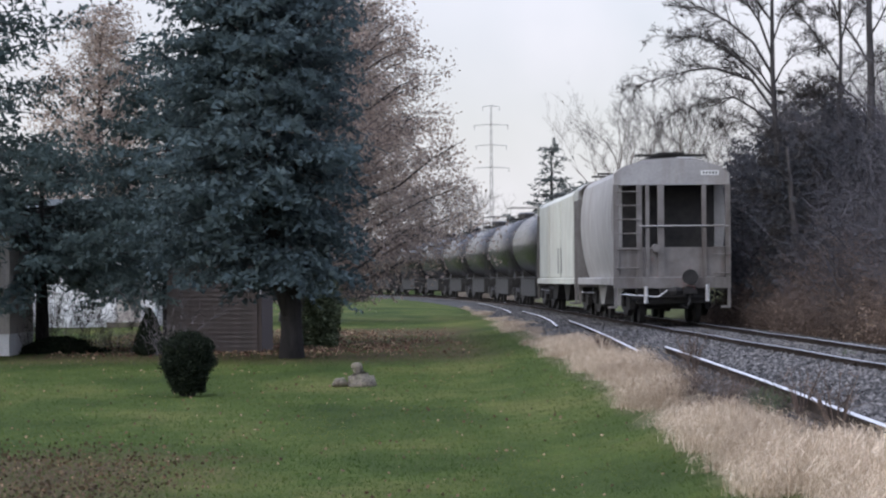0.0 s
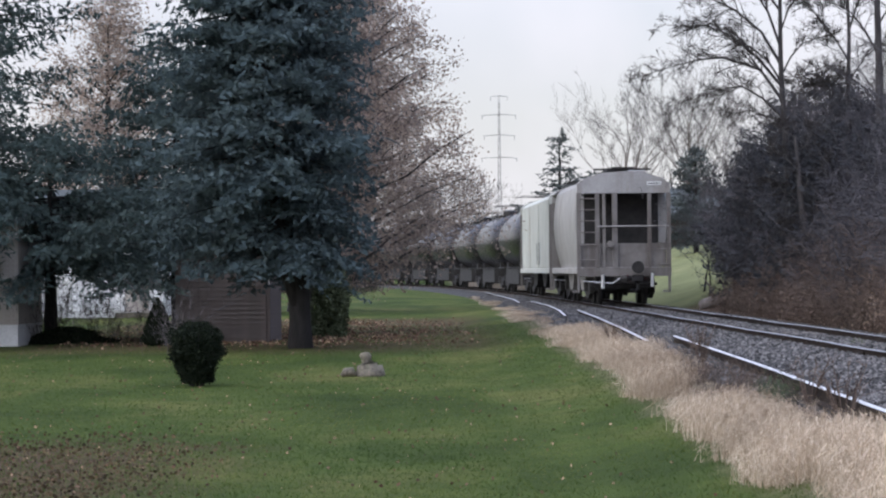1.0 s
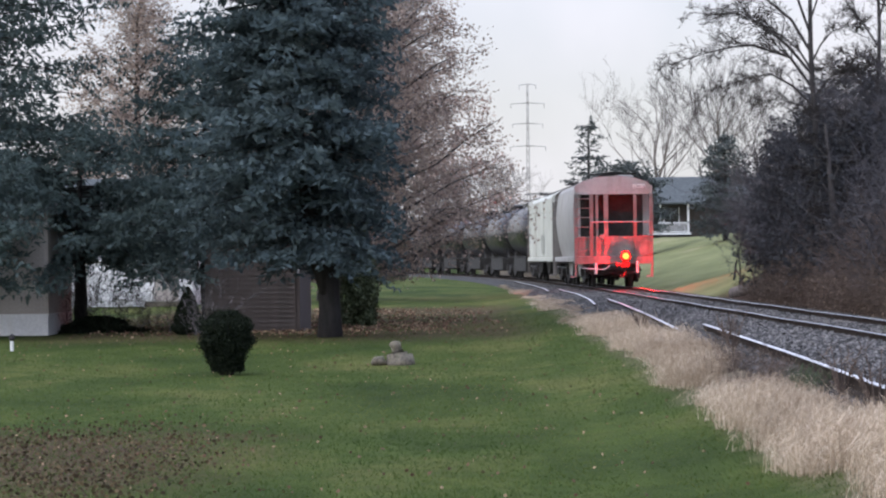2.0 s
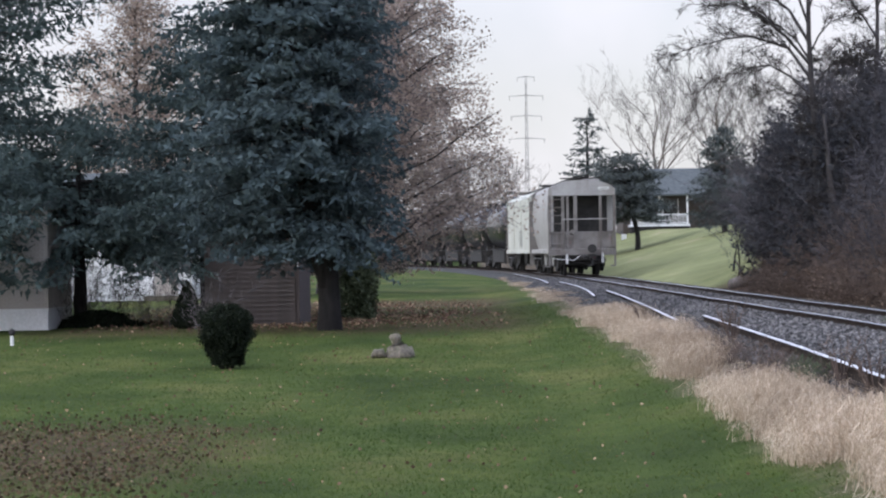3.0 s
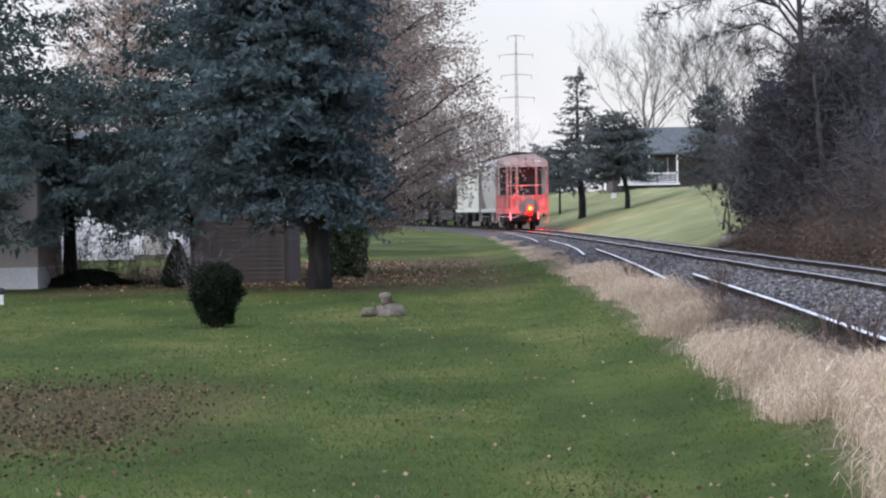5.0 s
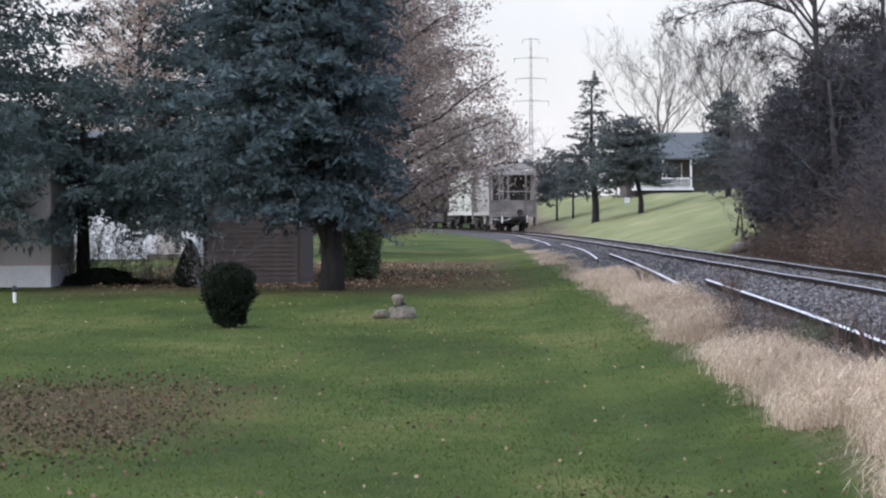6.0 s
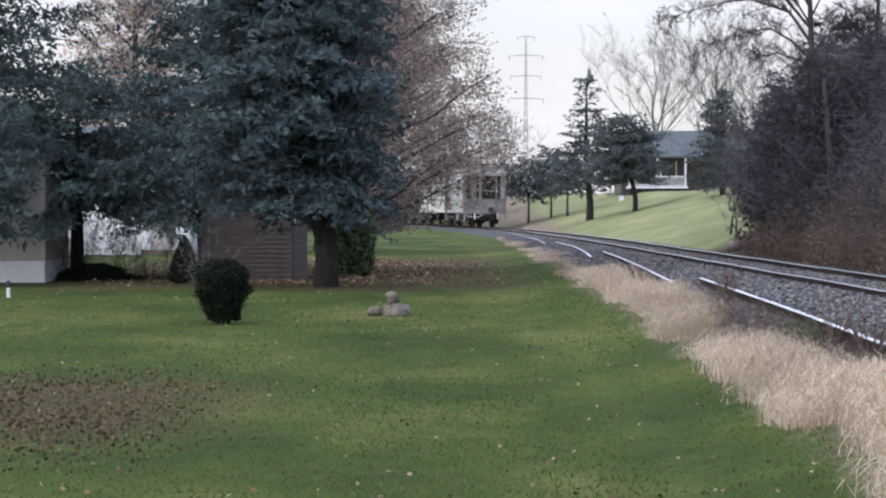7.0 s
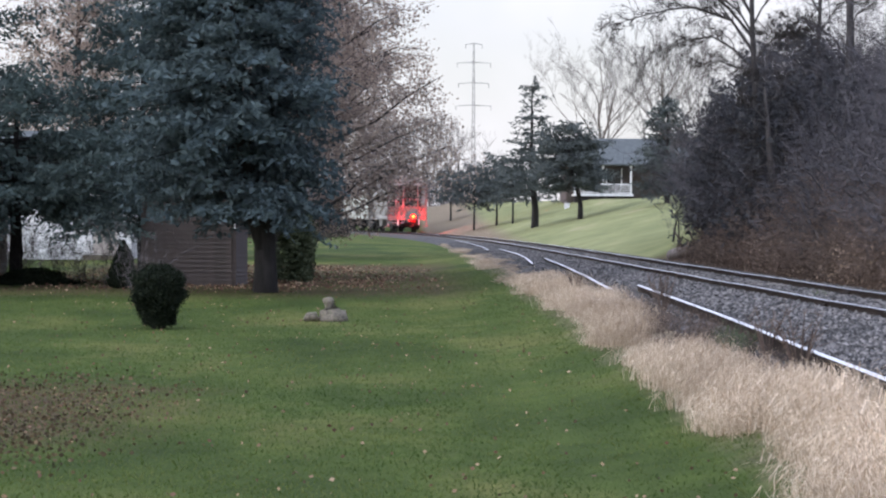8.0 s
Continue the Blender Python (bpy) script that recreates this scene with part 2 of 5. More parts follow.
M["blade"] = island("grass_blade", (0.04, 0.072, 0.017), (0.068, 0.112, 0.028), (0.12, 0.15, 0.052), 0.7, 0.2, through_light=0.5, dark=(0.55, 0.66, 0.55), pale=(1.6, 1.32, 1.35), mix=0.85)
M["straw"] = island("dry_tall_grass", (0.27, 0.21, 0.15), (0.5, 0.415, 0.325), (0.84, 0.75, 0.63), 0.85, 0.1, through_light=0.35, dark=(0.6, 0.54, 0.48), pale=(1.3, 1.26, 1.2), mix=0.8)
M["hopper"] = surface("dusty_grey_car_paint", (0.32, 0.31, 0.3), (0.42, 0.41, 0.4), 1.2, 0.6, fine=18, relief=0.08, grime=(0.2, 0.17, 0.14))
# grimy end paint, its colour also darkened to hold the end's shade
M["hopper_end"] = surface("grimy_shaded_car_end_paint", (0.15, 0.136, 0.126), (0.24, 0.225, 0.212), 1.6, 0.8, fine=18, relief=0.1, grime=(0.08, 0.06, 0.05))
M["hopper_white"] = surface("chalky_white_car_paint", (0.47, 0.48, 0.43), (0.6, 0.61, 0.55), 1.0, 0.55, fine=18, relief=0.06, grime=(0.4, 0.37, 0.32))
M["car_dark"] = surface("dark_steel", (0.012, 0.011, 0.011), (0.035, 0.032, 0.03), 4, 0.8, 0.0, fine=30, relief=0.2)
M["tank"] = surface("black_tank_paint", (0.012, 0.011, 0.013), (0.024, 0.022, 0.025), 1.5, 0.3, fine=20, relief=0.0)
M["tank"].node_tree.nodes["Principled BSDF"].inputs["Specular IOR Level"].default_value = 0.4
M["bright_steel"] = surface("bright_galvanised_steel", (0.6, 0.6, 0.6), (0.75, 0.75, 0.75), 6, 0.5, 0.4)
M["plate_white"] = surface("white_plate", (0.75, 0.75, 0.73), (0.85, 0.85, 0.83), 5, 0.6)
M["ink"] = surface("dark_marking", (0.06, 0.06, 0.06), (0.1, 0.1, 0.1), 5, 0.7)
M["siding"] = surface("beige_vinyl_siding", (0.4, 0.36, 0.33), (0.5, 0.46, 0.42), 1.2, 0.7, fine=20, relief=0.05, grime=(0.33, 0.3, 0.27))
M["siding_brown"] = surface("brown_shed_siding", (0.075, 0.06, 0.056), (0.105, 0.086, 0.08), 1.5, 0.8, fine=20, relief=0.1, grime=(0.055, 0.046, 0.042))
M["white_paint"] = surface("white_paint", (0.7, 0.71, 0.72), (0.82, 0.83, 0.84), 2, 0.6, fine=20, relief=0.05, grime=(0.6, 0.6, 0.58))
M["shingle"] = surface("grey_roof_shingle", (0.055, 0.066, 0.07), (0.1, 0.113, 0.118), 4, 0.95, fine=12, relief=0.5)
M["glass_dark"] = surface("dark_window_glass", (0.02, 0.022, 0.025), (0.04, 0.042, 0.045), 2, 0.1, fine=10, relief=0.0)
M["concrete"] = surface("mossy_garden_stone", (0.07, 0.062, 0.048), (0.22, 0.19, 0.15), 14, 0.95, fine=40, relief=0.6, grime=(0.12, 0.12, 0.07))
M["pole"] = surface("weathered_steel_lattice", (0.3, 0.29, 0.29), (0.4, 0.39, 0.39), 0.5, 0.7)
M["red_on"] = glow("red_marker_lamp_lit", (1.0, 0.0006, 0.0001), 1400.0)


# ---- building helpers ----
class Build:
    """Gathers vertices and faces for one mesh."""

    def __init__(self):
        self.v, self.f = [], []

    def box(self, x0, x1, y0, y1, z0, z1, bevel=0.0):
        if bevel:
            return self.bevel_box(x0, x1, y0, y1, z0, z1, bevel)
        k = len(self.v)
        self.v += [(x, y, z) for z in (z0, z1) for y in (y0, y1) for x in (x0, x1)]
        self.f += [tuple(k + i for i in q) for q in ((0, 2, 3, 1), (4, 5, 7, 6), (0, 1, 5, 4), (2, 6, 7, 3), (0, 4, 6, 2), (1, 3, 7, 5))]
        return self

    def bevel_box(self, x0, x1, y0, y1, z0, z1, r):
        """A box with its upright edges and top chamfered."""
        k = len(self.v)
        for z, i in ((z0, 0.0), (z1 - r, 0.0), (z1, r)):
            a, b, c, d = x0 + i, x1 - i, y0 + i, y1 - i
            self.v += [(a + r, c, z), (b - r, c, z), (b, c + r, z), (b, d - r, z), (b - r, d, z), (a + r, d, z), (a, d - r, z), (a, c + r, z)]
        for j in (0, 8):
            self.f += [tuple(k + j + q for q in (i, (i + 1) % 8, 8 + (i + 1) % 8, 8 + i)) for i in range(8)]
        self.f += [tuple(k + i for i in range(7, -1, -1)), tuple(k + 16 + i for i in range(8))]
        return self

    def tube(self, pts, radii, sides=6, cap=True):
        """A tapered tube through points."""
        k = len(self.v)
        n = len(pts)
        pts = [Vector(p) for p in pts]
        for i, p in enumerate(pts):
            d = (pts[min(i + 1, n - 1)] - pts[max(i - 1, 0)]).normalized()
            a = d.cross(Vector((0, 0, 1)) if abs(d.z) < 0.9 else Vector((0, 1, 0))).normalized()
            b = d.cross(a)
            for j in range(sides):
                w = 2 * math.pi * j / sides
                self.v.append(tuple(p + (a * math.cos(w) + b * math.sin(w)) * radii[i]))
        for i in range(n - 1):
            for j in range(sides):
                e = (j + 1) % sides
                self.f.append((k + i * sides + j, k + i * sides + e, k + (i + 1) * sides + e, k + (i + 1) * sides + j))
        if cap:
            self.f += [tuple(k + j for j in range(sides - 1, -1, -1)), tuple(k + (n - 1) * sides + j for j in range(sides))]
        return self

    def prism(self, outline, y0, y1):
        """An outline in x, z pushed along y."""
        k, n = len(self.v), len(outline)
        self.v += [(x, y0, z) for x, z in outline] + [(x, y1, z) for x, z in outline]
        self.f += [(k + i, k + (i + 1) % n, k + n + (i + 1) % n, k + n + i) for i in range(n)]
        self.f += [tuple(k + i for i in range(n - 1, -1, -1)), tuple(k + n + i for i in range(n))]
        return self

    def prism_x(self, outline, x0, x1):
        """An outline in y, z pushed along x."""
        k, n = len(self.v), len(outline)
        self.v += [(x0, y, z) for y, z in outline] + [(x1, y, z) for y, z in outline]
        self.f += [(k + i, k + (i + 1) % n, k + n + (i + 1) % n, k + n + i) for i in range(n)]
        self.f += [tuple(k + i for i in range(n - 1, -1, -1)), tuple(k + n + i for i in range(n))]
        return self

    def poly(self, pts):
        k = len(self.v)
        self.v += [tuple(p) for p in pts]
        self.f.append(tuple(range(k, k + len(pts))))
        return self

    def mesh(self, name, material, round_off=False):
        me = bpy.data.meshes.new(name)
        me.from_pydata(self.v, [], self.f)
        me.materials.append(material)
        if round_off:
            me.polygons.foreach_set("use_smooth", [True] * len(me.polygons))
        me.update()
        return me


def tri_mesh(name, verts, material, per=3):
    """Loose triangles or quads from an array (pieces, per, 3)."""
    a = np.asarray(verts, dtype=np.float32).reshape(-1, 3)
    n = len(a) // per
    me = bpy.data.meshes.new(name)
    me.vertices.add(len(a))
    me.vertices.foreach_set("co", a.ravel())
    me.loops.add(len(a))
    me.loops.foreach_set("vertex_index", np.arange(len(a), dtype=np.int32))
    me.polygons.add(n)
    me.polygons.foreach_set("loop_start", np.arange(0, n * per, per, dtype=np.int32))
    me.materials.append(material)
    me.update(calc_edges=True)
    return me


def part(name, data, parent, label="", at=None):
    ob = new(name, data)
    ob.parent = parent
    if at is not None:
        ob.matrix_basis = at
    return tagged(ob, label)


def thing(name, label, category, at=None, group="", kind="", data=None):
    ob = new(name, data)
    if at is not None:
        ob.matrix_basis = at
    return tagged(ob, label, category, group, kind)


# ---- ground ----
def build_ground():
    ys = list(np.arange(-30, 14, 4.0)) + list(np.arange(14, 216, 1.0)) + list(np.arange(216, 260, 4.0)) + [260, 290, 330, 400, 520, 700, 1000, 1500, 2500]
    xs = [-2500, -1200, -600, -300, -150, -80, -50] + list(np.arange(-36, -14, 2.0)) + list(np.arange(-14, 16, 0.5)) + list(np.arange(16, 44, 2.0)) + [50, 70, 110, 200, 400, 900, 2500]
    b = Build()
    b.v = [(x, y, ground_z(x, y)) for y in ys for x in xs]
    w = len(xs)
    b.f = [(j * w + i, j * w + i + 1, (j + 1) * w + i + 1, (j + 1) * w + i) for j in range(len(ys) - 1) for i in range(w - 1)]
    thing("ground", "mown green lawn with leaf litter, rising to a meadow hill", "ground", kind="structure", data=b.mesh("ground", M["ground"], True))


build_ground()


# ---- railway ----
def rail_outline():
    return [(-0.07, 0.0), (0.07, 0.0), (0.07, 0.015), (0.012, 0.035), (0.012, 0.125), (0.034, 0.138), (0.036, 0.165), (0.026, 0.172), (-0.026, 0.172), (-0.036, 0.165), (-0.034, 0.138), (-0.012, 0.125), (-0.012, 0.035), (-0.07, 0.015)]


def rail_mesh(name, line, head="rail_head"):
    """A rail swept along line (x, y, z of its foot); the worn head takes the second material."""
    o = rail_outline()
    n = len(o)
    b = Build()
    b.v = []
    for i, (x, y, z) in enumerate(line):
        p, q = line[max(i - 1, 0)], line[min(i + 1, len(line) - 1)]
        d = Vector((q[0] - p[0], q[1] - p[1], 0)).normalized()
        for ox, oz in o:
            b.v.append((x + d.y * ox, y - d.x * ox, z + oz))
    for i in range(len(line) - 1):
        b.f += [(i * n + j, i * n + (j + 1) % n, (i + 1) * n + (j + 1) % n, (i + 1) * n + j) for j in range(n)]
    sweep = len(b.f)
    b.f += [tuple(range(n)), tuple((len(line) - 1) * n + j for j in range(n))]
    me = b.mesh(name, M["rail_web"])
    me.materials.append(M[head])
    for i in range(sweep):
        if i % n in (6, 7, 8):
            me.polygons[i].material_index = 1
    return me


def build_railway():
    bed = Build()
    ys = list(np.arange(-20, 120, 2.0)) + list(np.arange(120, 420, 6.0))
    prof = [(-4.2, 0.12), (-3.3, 0.36), (-2.4, 0.38), (-1.5, 0.385), (1.5, 0.37), (2.3, 0.3), (2.9, 0.18)]
    for y in ys:
        x = track_x(y)
        bed.v += [(x + px, y, pz + 0.02 * noise.noise(Vector((px, y * 0.7, 0)))) for px, pz in prof]
    w = len(prof)
    bed.f = [(j * w + i, j * w + i + 1, (j + 1) * w + i + 1, (j + 1) * w + i) for j in range(len(ys) - 1) for i in range(w - 1)]
    track = thing("railway_track", "single railway track on grey crushed-stone ballast", "railway track", kind="structure")
    part("ballast_bed", bed.mesh("ballast_bed", M["bed"], True), track)
    # ties
    tie = Build().box(-1.28, 1.28, -0.115, 0.115, -0.16, 0.0, 0.012).mesh("tie", M["tie"])
    y, k = 22.0, 0
    while y < 170:
        rnd = random.Random(k)
        a = math.degrees(math.atan(track_slope(y)))
        part("tie", tie, track, at=pose(track_x(y) + rnd.uniform(-0.05, 0.05), y, 0.395 + rnd.uniform(-0.03, 0.005), 0, rnd.uniform(-0.4, 0.4), -a + rnd.uniform(-1.5, 1.5)))
        y += 0.53
        k += 1
    rest = Build()
    while y < 330:
        x = track_x(y)
        rest.box(x - 1.28, x + 1.28, y - 0.115, y + 0.115, 0.24, 0.39)
        y += 0.55
    tagged(part("ties_beyond", rest.mesh("ties_beyond", M["tie"]), track), kind="stuff")
    # rails in lengths of 11.9 m with bolted joint bars, joints staggered
    bar = Build().box(-0.05, -0.022, -0.34, 0.34, 0.03, 0.125, 0.008).box(0.022, 0.05, -0.34, 0.34, 0.03, 0.125, 0.008)
    for j in range(4):
        yy = -0.27 + 0.18 * j
        bar.tube([(-0.07, yy, 0.08), (0.07, yy, 0.08)], [0.016, 0.016], 6)
    bar_me = bar.mesh("joint_bar", M["rail_web"])
    for side, first in ((-0.755, 14.0), (0.755, 20.0)):
        y0 = first - 35.7
        while y0 < 390:
            y1 = y0 + 11.88
            n = 6
            line = []
            for i in range(n + 1):
                yy = y0 + (y1 - y0) * i / n
                line.append((track_x(yy) + side, yy, RAIL_Z - 0.172 + 0.012 * math.sin(i / n * math.pi) - 0.006))
            part("rail", rail_mesh("rail", line), track)
            if 20 < y1 < 170:
                a = math.degrees(math.atan(track_slope(y1)))
                part("joint_bar", bar_me, track, at=pose(track_x(y1) + side, y1, RAIL_Z - 0.176, 0, 0, -a))
            y0 = y1 + 0.02


build_railway()


def loose_rail(pts):
    line = []
    n = 16
    for i in range(n + 1):
        u = i / n * (len(pts) - 1)
        k = min(int(u), len(pts) - 2)
        w = u - k
        p = [pts[k][c] * (1 - w) + pts[k + 1][c] * w for c in range(3)]
        line.append(tuple(p))
    thing("loose_rail", "long spare steel rail lying along the ballast shoulder", "rail", group="spare rails beside the track", data=rail_mesh("loose_rail", line, "spare_head"))


for pts in (
    [(3.7, 12.0, 0.32), (3.98, 22.9, 0.33), (4.25, 31.0, 0.33), (4.57, 45.1, 0.335)],
    [(3.98, 43.7, 0.29), (4.3, 54.0, 0.3), (4.6, 66.0, 0.31), (4.78, 75.6, 0.31)],
    [(4.03, 69.0, 0.27), (4.35, 78.0, 0.28), (4.55, 88.0, 0.28), (4.5, 101.0, 0.28)],
    [(3.9, 97.0, 0.27), (4.05, 106.0, 0.28), (4.0, 120.0, 0.28), (3.7, 138.0, 0.28)],
):
    loose_rail(pts)


# ---- plants ----
RNG = np.random.default_rng(7)


def limb_tree(seed, height, r0, lean=(0, 0), depth=5, spread=0.6, droop=0.0, kids=(2, 4), thin=(0.4, 0.62), first=0.3, limb=1.0):
    """Branch skeleton: trunk and limbs as tubes, twigs as thin strips; returns (Build, tips, twigs)."""
    rnd = random.Random(seed)
    wood, tips, twigs = Build(), [], []

    def grow(p, d, length, r, level):
        n = 4 if level < 2 else 3
        pts, rad = [p], [r]
        for i in range(n):
            d = (d + Vector((rnd.gauss(0, 0.13), rnd.gauss(0, 0.13), rnd.gauss(0.02, 0.08) - droop * 0.06 * level))).normalized()
            p = p + d * (length / n)
            pts.append(p)
            rad.append(r * (1 - 0.82 * (i + 1) / n))
        if level >= 3:
            for a, b in zip(pts, pts[1:]):
                twigs.append((a, b, r))
        else:
            wood.tube(pts, rad, 7 if level == 0 else 5 if level == 1 else 3, cap=False)
        if level >= depth:
            tips.append((pts[-1], d))
            return
        if level >= depth - 1:
            tips.append((pts[-2], d))
        count = rnd.randint(*kids) + (4 if level == 0 else 1 if level < 3 else 0)
        for c in range(count):
            u = first + (1 - first) * (c + rnd.random()) / count if level == 0 else 0.25 + 0.75 * (c + rnd.random()) / count
            k = min(int(u * n), n - 1)
            q = pts[k].lerp(pts[k + 1], u * n - k)
            w = rnd.uniform(0, 2 * math.pi)
            side = Vector((math.cos(w), math.sin(w), rnd.uniform(-0.1, 0.5)))
            nd = (d * (1 - spread) + side * spread).normalized()
            grow(q, nd, length * rnd.uniform(0.42, 0.68) * ((1.15 - 0.4 * u) * limb if level == 0 else 1), max(rad[k] * rnd.uniform(*thin), 0.006), level + 1)

    grow(Vector((0, 0, -0.2)), Vector((lean[0], lean[1], 1)).normalized(), height * 0.72, r0, 0)
    return wood, tips, twigs


def twig_mesh(name, twigs, material, thick=1.0, least=0.006):
    """Three-sided slivers for fine twigs."""
    out = []
    for a, b, r in twigs:
        r = max(r * 0.7, least) * thick
        d = (b - a).normalized()
        s = d.cross(Vector((0.3, 0.9, 0.2))).normalized() * r
        t = d.cross(s)
        e = b + d * 0.02
        out += [a + s, a - s, e, a + t, a - t, e]
    return tri_mesh(name, [tuple(p) for p in out], material)


def leaf_quads(points, size, rng, flat=0.0, jitter=0.35, per=1, long=1.5):
    """Small leaf-shaped quads scattered about points."""
    pts = np.repeat(np.array(points, dtype=np.float32), per, axis=0)
    n = len(pts)
    pts = pts + rng.normal(0, jitter, (n, 3))
    a = rng.normal(0, 1, (n, 3))
    a[:, 2] *= 1 - flat
    a /= np.linalg.norm(a, axis=1, keepdims=True)
    c = rng.normal(0, 1, (n, 3))
    c[:, 2] *= 1 - flat
    c = np.cross(a, c)
    c /= np.linalg.norm(c, axis=1, keepdims=True)
    s = (size * rng.uniform(0.6, 1.3, (n, 1)))
    return np.stack([pts - a * s * long / 2, pts + c * s / 2, pts + a * s * long / 2, pts - c * s / 2], axis=1)


def conifer_arrays(seed, height, radius, low, boughs=9, gap=0.42, density=1.0, droop=0.25, tuft=0.16, power=0.85, upturn=0.1, hang=0.5, bare=0.18, sway=0.0):
    """Needle sprays of a conifer: boughs set round the trunk at uneven heights, with drooping side sprays clad in needles."""
    rng = np.random.default_rng(seed)
    tris, sticks = [], []
    z = low
    up = np.array((0, 0, 1.0))
    while z < height - 0.15:
        u = (z - low) / (height - low)
        reach = radius * (1 - u) ** power * (0.75 + 0.25 * min(1, u * 8)) + 0.12
        for k in range(max(4, int(boughs * (1 - 0.4 * u)))):
            w = rng.uniform(0, 2 * math.pi)
            d = np.array((math.cos(w), math.sin(w), 0))
            side = np.array((-d[1], d[0], 0))
            zz = z + rng.uniform(-gap, gap)
            # clumped growth: some sectors reach out, others leave hollows
            clump = noise.noise(Vector((d[0] * 1.4, d[1] * 1.4, zz * 0.55 + seed)))
            L = reach * rng.uniform(0.7, 1.08) * (1.0 + 0.32 * clump)
            rise = rng.uniform(-0.12, 0.18) + 0.45 * u
            fall = droop * rng.uniform(0.55, 1.5)
            n = max(4, int(L / 0.2))
            prev = np.array((0, 0, zz))
            sticks.append((prev, prev + d * L * 0.8 + up * (rise * L * 0.8 - fall * L * 0.64), 0.007 + 0.005 * L))
            st = np.arange(1, n + 1) / n
            st = st[st >= bare]
            pos = np.array((0, 0, zz)) + d * L * st[:, None] + up * (L * (rise * st - fall * st * st + upturn * st ** 4))[:, None] + side * (sway * L * rng.normal(0, 0.3) * st * st)[:, None]
            span = (0.16 + 0.3 * L * (1 - st) ** 0.8 * np.minimum(1, st * 2.2)) * rng.uniform(0.6, 1.25, len(st))
            m = np.maximum(1, (span / (tuft * 0.62) * density).astype(int))
            for sg in (-1, 1):
                tw = d * 0.5 + side * sg * 0.85 + up * (-0.1 - hang * rng.uniform(0, 1.3, (len(st), 1)) + rng.normal(0, 0.16, (len(st), 1)))
                tw /= np.linalg.norm(tw, axis=1, keepdims=True)
                r = np.repeat(np.arange(len(st)), m)
                k = len(r)
                j = np.arange(k) - np.repeat(np.cumsum(m) - m, m)
                q = pos[r] + tw[r] * (span[r] * (j + 0.5 + rng.uniform(-0.3, 0.3, k)) / m[r])[:, None] + rng.normal(0, 0.045, (k, 3))
                ln = tuft * rng.uniform(0.7, 1.5, (k, 1))
                f1 = tw[r] + rng.normal(0, 0.4, (k, 3))
                o1 = np.cross(f1, up + rng.normal(0, 0.8, (k, 3)))
                o1 = o1 / (np.linalg.norm(o1, axis=1, keepdims=True) + 1e-6) * ln * 0.2
                o2 = up * ln * 0.2 + rng.normal(0, 0.03, (k, 3))
                tris.append(np.stack([q - o1, q + o1, q + f1 * ln], 1))
                tris.append(np.stack([q - f1 * ln * 0.2 - o2 * 1.2, q + f1 * ln * 0.7 - o2 * 0.4, q + f1 * ln * 0.3 + o2], 1))
        z += gap * rng.uniform(0.8, 1.2) * (1 - 0.45 * u)
    return np.concatenate(tris), sticks


def conifer(name, label, at, seed, height, radius, low, needles, trunk_r=0.25, group="", lean=0.0, foot=0.0, **kw):
    tree = thing(name, label, "conifer tree", at, group)
    tris, sticks = conifer_arrays(seed, height, radius, low, **kw)
    b = Build()
    rnd = random.Random(seed)
    pts = [(lean * h * h / height * 0.1 + foot * (1 - smooth(0.8, 4.5, h)) + rnd.uniform(-0.02, 0.02), 0, h) for h in np.linspace(-0.3, height * 0.97, 19)]
    rad = [trunk_r * (1.25 if i == 0 else 1.0) * (1 - 0.92 * i / 18) for i in range(19)]
    b.tube(pts, rad, 9)
    part("trunk", b.mesh("trunk", M["bark"], True), tree, "dark scaly trunk")
    s = Build()
    for a, c, r in sticks:
        s.tube([a, (Vector(a) + Vector(c)) / 2 + Vector((0, 0, 0.05)), c], [r, r * 0.7, r * 0.3], 3, cap=False)
    tagged(part("limbwork", s.mesh("limbwork", M["bark"]), tree), kind="stuff")
    tagged(part("crown", tri_mesh("crown", tris, needles), tree, "layered drooping needle boughs"), kind="stuff")
    return tree


# ---- trees and shrubs ----
def gz(x, y, dz=0.0):
    return pose(x, y, ground_z(x, y) + dz)


big_spruce = conifer("spruce_tree", "large blue-green spruce with drooping boughs beside the shed", gz(-3.25, 55.6), 11, 15.0, 2.75, 1.95, M["needle_blue"], 0.26,
        foot=0.7, boughs=18, gap=0.25, density=1.15, droop=0.3, tuft=0.12, power=0.5, hang=0.4)
part("side_trunk", Build().tube([(0.66, -0.05, 0.9), (0.45, -0.12, 1.6), (0.2, -0.15, 2.4), (0.05, -0.1, 3.4)], [0.17, 0.15, 0.12, 0.07], 9).mesh("side_trunk", M["bark"], True), big_spruce)
conifer("hemlock_tree", "dark evergreen with long loose boughs over the lawn edge", gz(-8.7, 60.5), 23, 4.9, 4.2, 1.9, M["needle_dark"], 0.2,
        boughs=14, gap=0.3, density=1.0, droop=0.3, tuft=0.115, power=0.55, upturn=0.15, hang=0.8, sway=0.6)
conifer("hemlock_tree", "dark evergreen crowding behind the spruce", gz(-6.1, 64.5), 29, 7.6, 3.2, 1.85, M["needle_dark"], 0.16,
        boughs=13, gap=0.32, density=0.95, droop=0.3, tuft=0.12, power=0.5, upturn=0.15, hang=0.7)
conifer("hemlock_tree", "dark evergreen with boughs hanging before the mobile home", gz(-11.3, 56.6), 33, 4.4, 3.5, 1.85, M["needle_dark"], 0.18,
        boughs=13, gap=0.32, density=1.0, droop=0.36, tuft=0.12, power=0.45, upturn=0.15, hang=0.8, sway=0.6)
